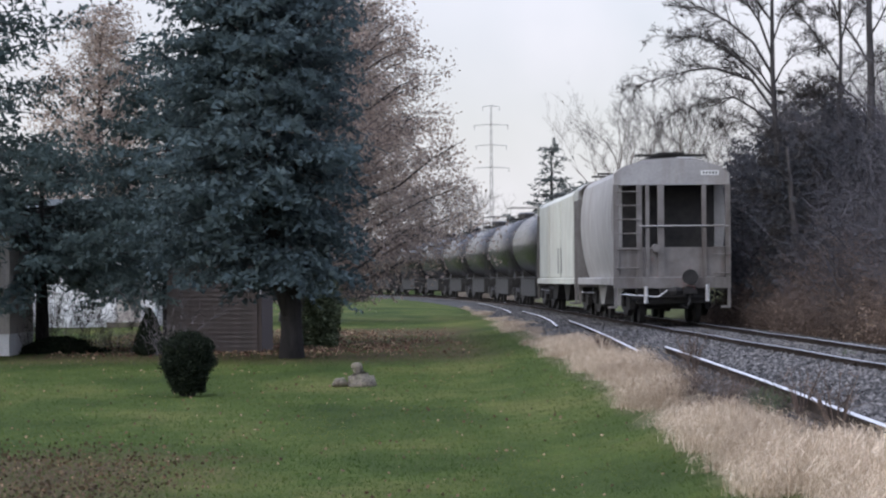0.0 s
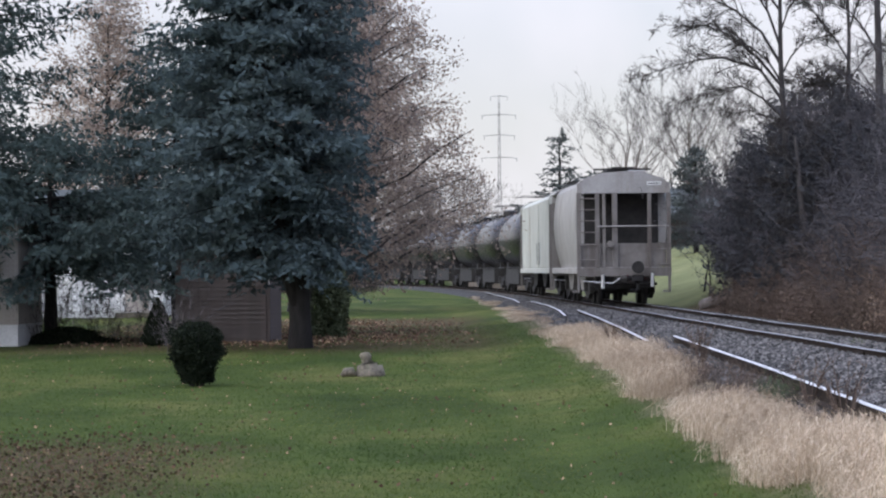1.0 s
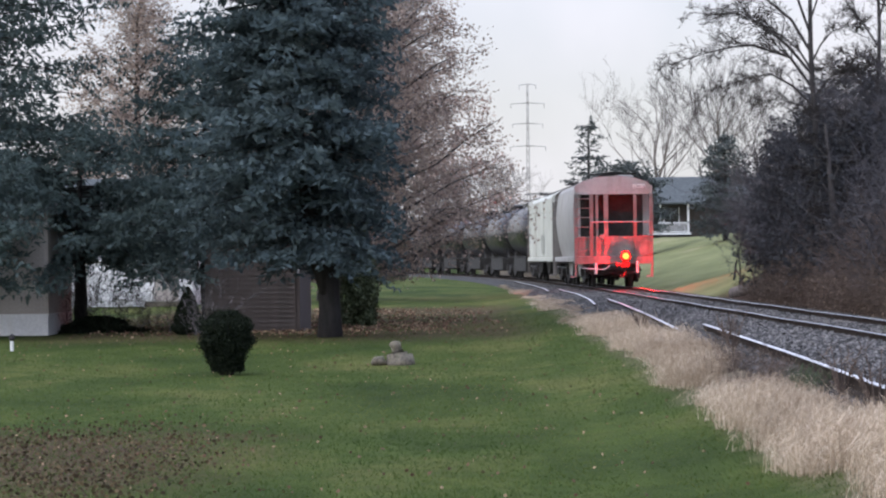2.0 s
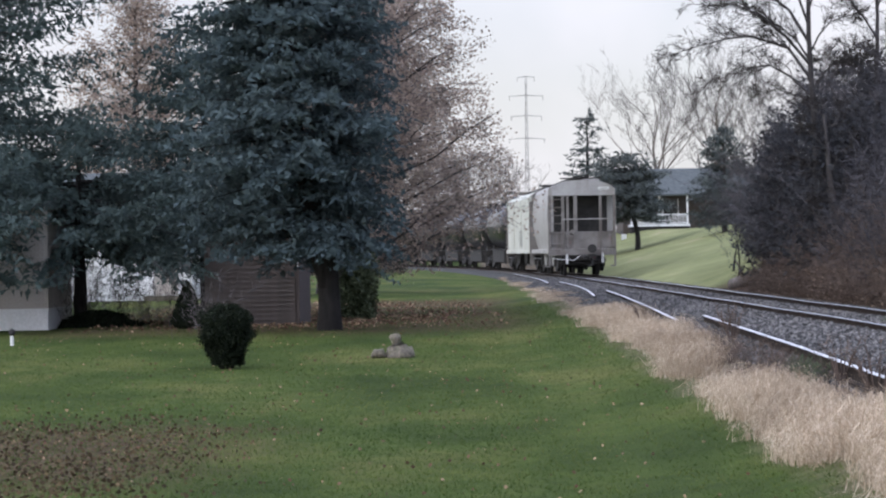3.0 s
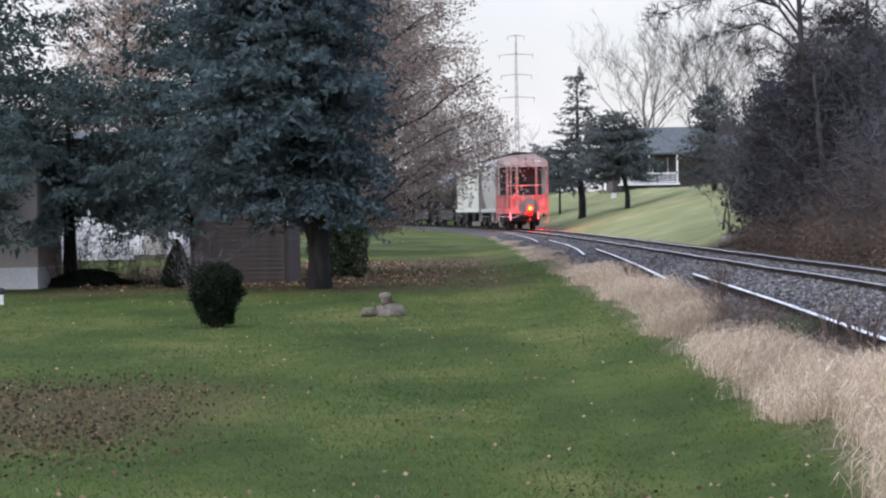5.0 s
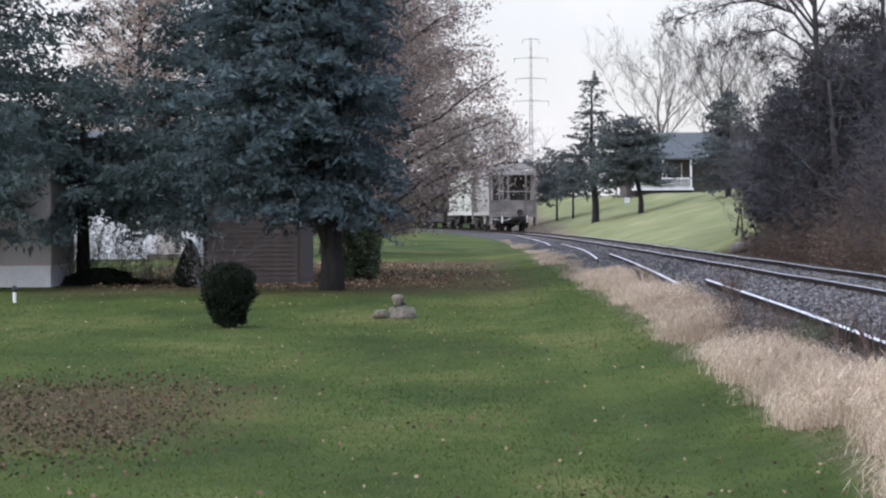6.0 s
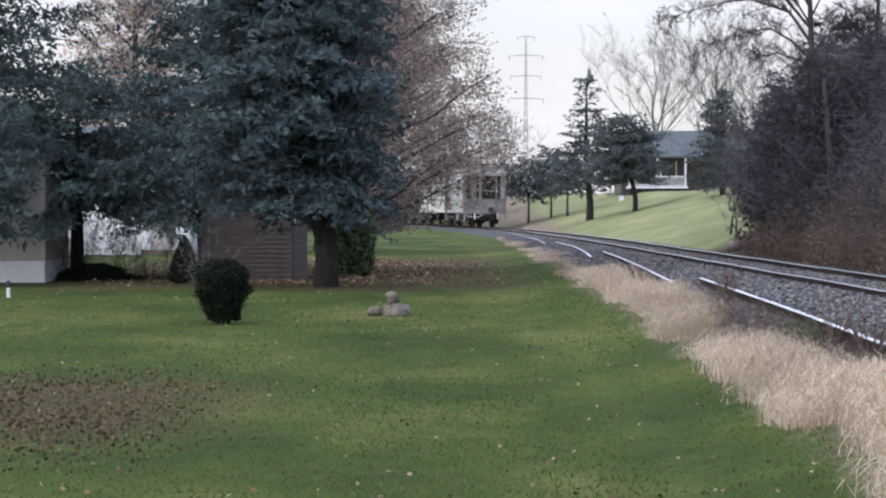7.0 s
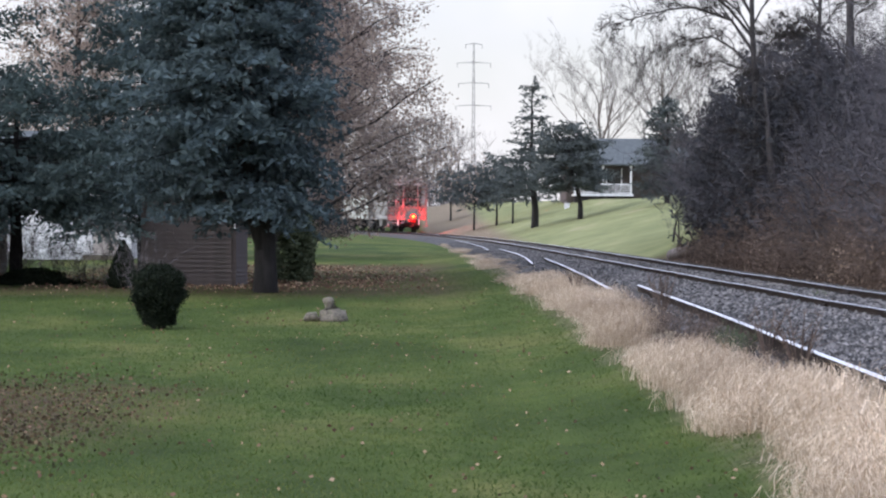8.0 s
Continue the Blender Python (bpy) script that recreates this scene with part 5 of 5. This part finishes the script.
# ---- the train ----
def bogie(parent, y):
    """A three-piece freight bogie: side frames, bolster, two wheelsets."""
    f = part("bogie", Build().box(-1.2, 1.2, y - 0.2, y + 0.2, 0.45, 0.85, 0.04).mesh("bogie", M["car_dark"]), parent)
    for sx in (-1, 1):
        x = sx * 1.02
        part("side_frame", Build().prism_x([(y - 1.15, 0.38), (y - 1.15, 0.62), (y - 0.55, 0.8), (y + 0.55, 0.8), (y + 1.15, 0.62), (y + 1.15, 0.38), (y + 0.75, 0.36), (y + 0.4, 0.2), (y - 0.4, 0.2), (y - 0.75, 0.36)], x - 0.07, x + 0.07).mesh("side_frame", M["car_dark"]), f)
    for dy in (-0.88, 0.88):
        w = Build()
        for sx in (-1, 1):
            x = sx * 0.755
            w.tube([(x - 0.07, y + dy, 0.46), (x - sx * 0.045, y + dy, 0.46), (x - sx * 0.045, y + dy, 0.46), (x + 0.07, y + dy, 0.46)], [0.455, 0.455, 0.455, 0.455], 20)
        w.tube([(-0.9, y + dy, 0.46), (0.9, y + dy, 0.46)], [0.08, 0.08], 10)
        part("wheelset", w.mesh("wheelset", M["car_dark"]), f)


def coupler(parent, y, s):
    b = Build().box(-0.1, 0.1, min(y, y + s * 0.5), max(y, y + s * 0.5), 0.78, 0.98, 0.02)
    b.tube([(-0.16, y + s * 0.5, 0.88), (0.0, y + s * 0.62, 0.88), (0.14, y + s * 0.5, 0.88)], [0.1, 0.13, 0.09], 7)
    part("coupler", b.mesh("coupler", M["car_dark"]), parent)
    h = Build().tube([(0.35, y, 0.85), (0.4, y + s * 0.3, 0.6), (0.3, y + s * 0.45, 0.42), (0.15, y + s * 0.5, 0.5)], [0.03, 0.03, 0.03, 0.035], 6)
    part("air_hose", h.mesh("air_hose", M["car_dark"]), parent)


def hopper_car(label, length, paint, wall, curved):
    """Covered hopper; its rear end is at y = 0 and it runs towards +y. Heights above the rail."""
    car = thing("hopper_car", label, "freight car", group="cars of the train")
    y0, y1 = 1.1, length - 1.1
    eave, low = 4.0, 1.25
    # grime plus the shade of the car end, both in the colour
    grimy_shaded = M["hopper_end"]
    if curved:
        side = [(1.55 - (0.27 * ((2.9 - z) / 1.65) ** 2 if z < 2.9 else 0.13 * ((z - 2.9) / 1.1) ** 2), z) for z in np.linspace(low, eave, 19)]
    else:
        side = [(1.5, low), (1.53, low + 0.05), (1.53, eave - 0.05), (1.5, eave)]
    roof = [(1.3, 4.16), (0.8, 4.36), (0.0, 4.42)]
    out = side + roof
    ring = out + [(-x, z) for x, z in reversed(out[:-1])]
    part("body", Build().prism(ring, y0, y1).mesh("body", paint), car, wall)
    part("sill", Build().box(1.25, 1.58, 0.3, length - 0.3, 1.05, 1.25, 0.02).box(-1.58, -1.25, 0.3, length - 0.3, 1.05, 1.25, 0.02).mesh("side_sill", paint), car)
    part("centre_sill", Build().box(-0.35, 0.35, 0.15, length - 0.15, 0.72, 1.12).mesh("centre_sill", M["car_dark"]), car)
    # roof running board and hatches
    part("running_board", Build().box(-0.36, 0.36, 0.25, length - 0.25, 4.55, 4.6).box(-0.95, 0.95, 0.3, 0.75, 4.5, 4.55).box(-0.95, 0.95, length - 0.75, length - 0.3, 4.5, 4.55).mesh("running_board", M["car_dark"]), car)
    n = max(2, int((y1 - y0) / 2.6))
    for i in range(n):
        yy = y0 + (y1 - y0) * (i + 0.5) / n
        part("hatch", Build().tube([(0.62, yy, 4.36), (0.62, yy, 4.52), (0.62, yy, 4.56)], [0.4, 0.4, 0.3], 12).mesh("hatch", paint), car)
    # hopper bays with sloping sides
    bays = 2 if length < 15 else 3
    for i in range(bays):
        c = y0 + (y1 - y0) * (i + 0.5) / bays
        s = (y1 - y0) / bays / 2 * 0.72
        part("hopper_bay", Build().prism_x([(c - s, low), (c - 0.45, 0.45), (c + 0.45, 0.45), (c + s, low)], -1.1, 1.1).mesh("hopper_bay", paint if curved else M["car_dark"]), car)
    for end, s in ((0.0, 1), (length, -1)):
        e = part("end_frame", Build().box(-1.58, 1.58, min(end + s * 0.12, end + s * 0.3), max(end + s * 0.12, end + s * 0.3), 0.95, 1.25, 0.02).mesh("end_frame", grimy_shaded), car, "grey end sill and platform")
        ya, yb = sorted((end + s * 0.14, end + s * 0.26))
        # roof-end hood over the open end
        part("hood", Build().prism([(-1.55, 3.72), (1.55, 3.72), (1.55, 4.02), (1.3, 4.22), (0.75, 4.4), (0, 4.45), (-0.75, 4.4), (-1.3, 4.22), (-1.55, 4.02)], ya, yb).mesh("hood", paint), e)
        part("hood_roof", Build().prism([(1.55, 4.0), (1.3, 4.18), (0.75, 4.36), (0, 4.41), (-0.75, 4.36), (-1.3, 4.18), (-1.55, 4.0), (-1.55, 4.03), (-1.3, 4.22), (-0.75, 4.4), (0, 4.45), (0.75, 4.4), (1.3, 4.22), (1.55, 4.03)], min(yb, end + s * 1.12), max(ya, end + s * 1.12)).mesh("hood_roof", paint), e)
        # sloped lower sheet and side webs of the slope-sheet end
        part("slope_sheet", Build().prism_x([(end + s * 0.2, 1.26), (end + s * 0.2, 2.05), (end + s * 0.26, 2.05), (end + s * 0.3, 1.26)], -1.42, 1.42).mesh("slope_sheet", grimy_shaded), e, "rust-streaked lower end sheet")
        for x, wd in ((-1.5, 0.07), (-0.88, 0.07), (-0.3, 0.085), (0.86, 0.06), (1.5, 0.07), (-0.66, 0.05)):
            part("upright", Build().box(x - wd, x + wd, ya - 0.01, yb - 0.02, 1.25, 3.73).mesh("upright", grimy_shaded), e)
        yy = end + s * 0.1
        rungs = (1.5, 2.0, 2.42, 2.8, 3.17, 3.54)
        for z in rungs:
            part("rung", Build().tube([(-1.5, yy, z), (-0.88, yy, z)], [0.022, 0.022], 6).mesh("rung", grimy_shaded), e)
        part("handrail", Build().tube([(-0.88, yy, 2.62), (1.5, yy, 2.62)], [0.025, 0.025], 6).mesh("handrail", paint), e)
        for z in (1.35, 1.85, 2.05):
            part("rung", Build().tube([(1.1, yy, z), (1.55, yy, z)], [0.022, 0.022], 6).mesh("rung", grimy_shaded), e)
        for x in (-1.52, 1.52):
            part("step", Build().box(x - 0.04, x + 0.04, ya, yb, 0.42, 1.0).box(x - 0.22, x + 0.04, ya, yb, 0.42, 0.48).mesh("step", grimy_shaded), e)
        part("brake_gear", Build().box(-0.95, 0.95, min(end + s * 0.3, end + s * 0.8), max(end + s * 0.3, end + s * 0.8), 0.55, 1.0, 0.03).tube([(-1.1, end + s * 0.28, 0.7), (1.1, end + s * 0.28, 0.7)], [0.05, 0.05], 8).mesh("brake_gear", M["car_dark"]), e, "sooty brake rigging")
        part("brake_box", Build().tube([(-0.45, end + s * 0.2, 2.02), (-0.45, end + s * 0.02, 2.02)], [0.12, 0.1], 10).mesh("brake_box", grimy_shaded), e)
        part("cut_lever", Build().tube([(-1.4, yy, 0.8), (-0.4, yy - s * 0.05, 0.72), (-0.15, yy - s * 0.05, 0.9)], [0.018, 0.018, 0.018], 5).mesh("cut_lever", M["bright_steel"]), e)
        for x, z in ((-0.72, 0.55), (0.93, 0.6)):
            part("hose_bracket", Build().tube([(x, yy, z), (x, yy, z + 0.45)], [0.06, 0.05], 8).mesh("hose_bracket", M["bright_steel"]), e, "bright steel bracket")
        plate = part("number_plate", Build().box(0.78, 1.26, min(ya, ya - s * 0.012) if s > 0 else yb, ya if s > 0 else yb + 0.012, 3.98, 4.1).mesh("number_plate", M["plate_white"]), e, "white plate with illegible dark marks")
        if s > 0:
            for k in range(5):
                part("mark", Build().box(0.83 + 0.085 * k, 0.88 + 0.085 * k, ya - 0.02, ya - 0.013, 4.01, 4.07).mesh("mark", M["ink"]), plate)
        coupler(car, end, -s)
    # a thin dark sheet over each end of the body
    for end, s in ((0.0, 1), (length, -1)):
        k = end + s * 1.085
        part("end_wall", Build().box(-1.25, 1.25, min(k, k - s * 0.01), max(k, k - s * 0.01), 1.4, 3.9).mesh("end_wall", M["car_dark"]), car, "dark end wall")
    if not curved:
        for k in range(2):
            yy = y0 + (y1 - y0) * (k + 1) / 3
            part("stain_seam", Build().box(-1.56, -1.53, yy - 0.03, yy + 0.03, low, eave - 0.1).mesh("side_post", paint), car)
        for yy in (y0 + 5.2, y0 + 6.6):
            part("grab_iron", Build().box(-1.57, -1.55, yy - 0.06, yy + 0.06, 1.4, 2.3).mesh("grab_iron", M["ink"]), car, "dark side ladder stile")
    for yy in (2.0, length - 2.0):
        bogie(car, yy)
    return car


def tank_car(label, length):
    car = thing("tank_car", label, "freight car", group="cars of the train")
    r, zc = 1.5, 2.75
    ys = [0.75, 0.85, 1.05, 1.35, length - 1.35, length - 1.05, length - 0.85, length - 0.75]
    rs = [0.05, 0.75, 1.25, r, r, 1.25, 0.75, 0.05]
    part("tank", Build().tube([(0, y, zc) for y in ys], rs, 28).mesh("tank", M["tank"], True), car, "glossy black tank shell")
    for y in (2.6, length / 2, length - 2.6):
        part("band", Build().tube([(0, y - 0.06, zc), (0, y + 0.06, zc)], [r + 0.015, r + 0.015], 28, cap=False).mesh("band", M["car_dark"]), car)
    dome = part("dome", Build().tube([(0, length / 2, zc + r - 0.1), (0, length / 2, zc + r + 0.3), (0, length / 2, zc + r + 0.36)], [0.45, 0.45, 0.3], 14).mesh("dome", M["tank"]), car)
    for dy in (-1.2, 1.2):
        rail = Build().tube([(-0.9, length / 2 + dy, zc + 1.2), (-0.9, length / 2 + dy, zc + 2.1), (0.9, length / 2 + dy, zc + 2.1), (0.9, length / 2 + dy, zc + 1.2)], [0.02] * 4, 5)
        part("dome_railing", rail.mesh("dome_railing", M["car_dark"]), dome)
    part("walkway", Build().box(-0.9, 0.9, length / 2 - 1.2, length / 2 + 1.2, zc + r - 0.02, zc + r + 0.04).mesh("walkway", M["car_dark"]), car)
    part("underframe", Build().box(-0.35, 0.35, 0.1, length - 0.1, 0.6, 1.1).box(-1.3, 1.3, 4.0, length - 4.0, 0.5, 1.25).box(-1.5, 1.5, 0.2, 0.5, 0.95, 1.2).box(-1.5, 1.5, length - 0.5, length - 0.2, 0.95, 1.2).box(-1.1, 1.1, 1.7, 2.5, 1.0, 1.6).box(-1.1, 1.1, length - 2.5, length - 1.7, 1.0, 1.6).mesh("underframe", M["car_dark"]), car)
    rails = Build()
    for x in (-1.5, 1.5):
        rails.tube([(x, 0.35, 1.3), (x, length - 0.35, 1.3)], [0.025, 0.025], 5)
        for y in (0.3, length - 0.3):
            rails.tube([(x, y, 0.5), (x, y, 2.1)], [0.02, 0.02], 5)
    part("side_handrail", rails.mesh("side_handrail", M["car_dark"]), car)
    for y, s in ((0.0, 1), (length, -1)):
        coupler(car, y, -s)
    for y in (1.9, length - 1.9):
        bogie(car, y)
    return car


CARS = []
s_at = 0.0
lamp_car = hopper_car("dusty grey covered hopper car at the rear of the train", 12.9, M["hopper"], "dusty grey rounded side sheets", True)
CARS.append((lamp_car, s_at, 12.9))
s_at += 12.9 + 1.15
c2 = hopper_car("chalky white box-sided covered hopper car", 19.2, M["hopper_white"], "chalky white flat side sheets", False)
CARS.append((c2, s_at, 19.2))
s_at += 19.2 + 1.15
first_tank = tank_car("glossy black cylindrical tank car", 17.2)
CARS.append((first_tank, s_at, 17.2))
s_at += 17.2 + 1.15
for i in range(9):
    CARS.append((copy_thing(first_tank, pose(0, 0, 0)), s_at, 17.2))
    s_at += 17.2 + 1.15

# flashing end-of-train marker hung on the rear coupler: a bulb on a turning arm, in a cup that is open to the rear
eot = part("end_marker", Build().box(0.24, 0.6, -0.3, -0.12, 0.8, 1.0, 0.02).tube([(0.42, -0.16, 0.5), (0.42, -0.16, 0.8)], [0.05, 0.05], 8).mesh("end_marker", M["car_dark"]), lamp_car, "dark flashing end-of-train marker unit")
# cup and turning disc are added, to block the bulb's light between flashes
cup = Build().poly([(0.42 + 0.19 * math.cos(i * math.pi / 9), -0.075, 1.25 + 0.19 * math.sin(i * math.pi / 9)) for i in range(18)])
cup.tube([(0.42, -0.32, 1.25), (0.42, -0.2, 1.25), (0.42, -0.08, 1.25), (0.42, -0.05, 1.25)], [0.2, 0.2, 0.18, 0.02], 18, cap=False)
part("blocking_cup", cup.mesh("blocking_cup", M["car_dark"], True), eot, "added dark cup that blocks the bulb between flashes")
beacon = part("beacon", Build().tube([(0, -0.022, 0), (0, -0.03, 0), (0, -0.05, 0)], [0.208, 0.208, 0.2], 18).mesh("beacon", M["car_dark"]), eot, "added dark disc that shuts the cup between flashes")
lens_me = Build().tube([(0, 0.04, 0), (0, 0.08, 0), (0, 0.13, 0), (0, 0.18, 0), (0, 0.2, 0)], [0.04, 0.11, 0.13, 0.1, 0.03], 14).mesh("lens", M["red_on"])
part("lens", lens_me, beacon, "lit red bulb")

START_S = 67.5 + 0.35
SPEED = 16.6
FLASHES = ((0.5, 0.1), (2.0, 0.0667), (3.5, 0.0667), (5.0, 0.0667), (6.5, 0.1), (8.0, 0.0333))


def motions():
    """The train runs away round the bend at a steady speed; its beacon swings round to flash."""
    s0 = START_S
    for car, offset, length in CARS:
        rows = []
        for i in range(0, 33):
            t = i * 0.25
            s = s0 + SPEED * t + offset
            xa, ya = line_point(s + 2.0)
            xb, yb = line_point(s + length - 2.0)
            d = Vector((xb - xa, yb - ya, 0)).normalized()
            turn = math.degrees(math.atan2(-d.x, d.y))
            rows.append((t, pose(xa - d.x * 2.0, ya - d.y * 2.0, RAIL_Z, 0, 0, turn)))
        walk(car, rows)
    # lens faces the car (0 degrees) except at each flash (180 degrees)
    rows = [(0.0, pose(0.42, -0.3, 1.25))]
    for t, hold in FLASHES:
        for dt, a in ((-0.1, 0), (-0.0667, 60), (-0.0333, 120), (0.0, 180), (hold, 180), (hold + 0.0333, 240), (hold + 0.0667, 300), (hold + 0.1, 360)):
            if t + dt <= 8.001:
                rows.append((t + dt, pose(0.42, -0.3, 1.25, 0, 0, a)))
    walk(beacon, rows)


motions()
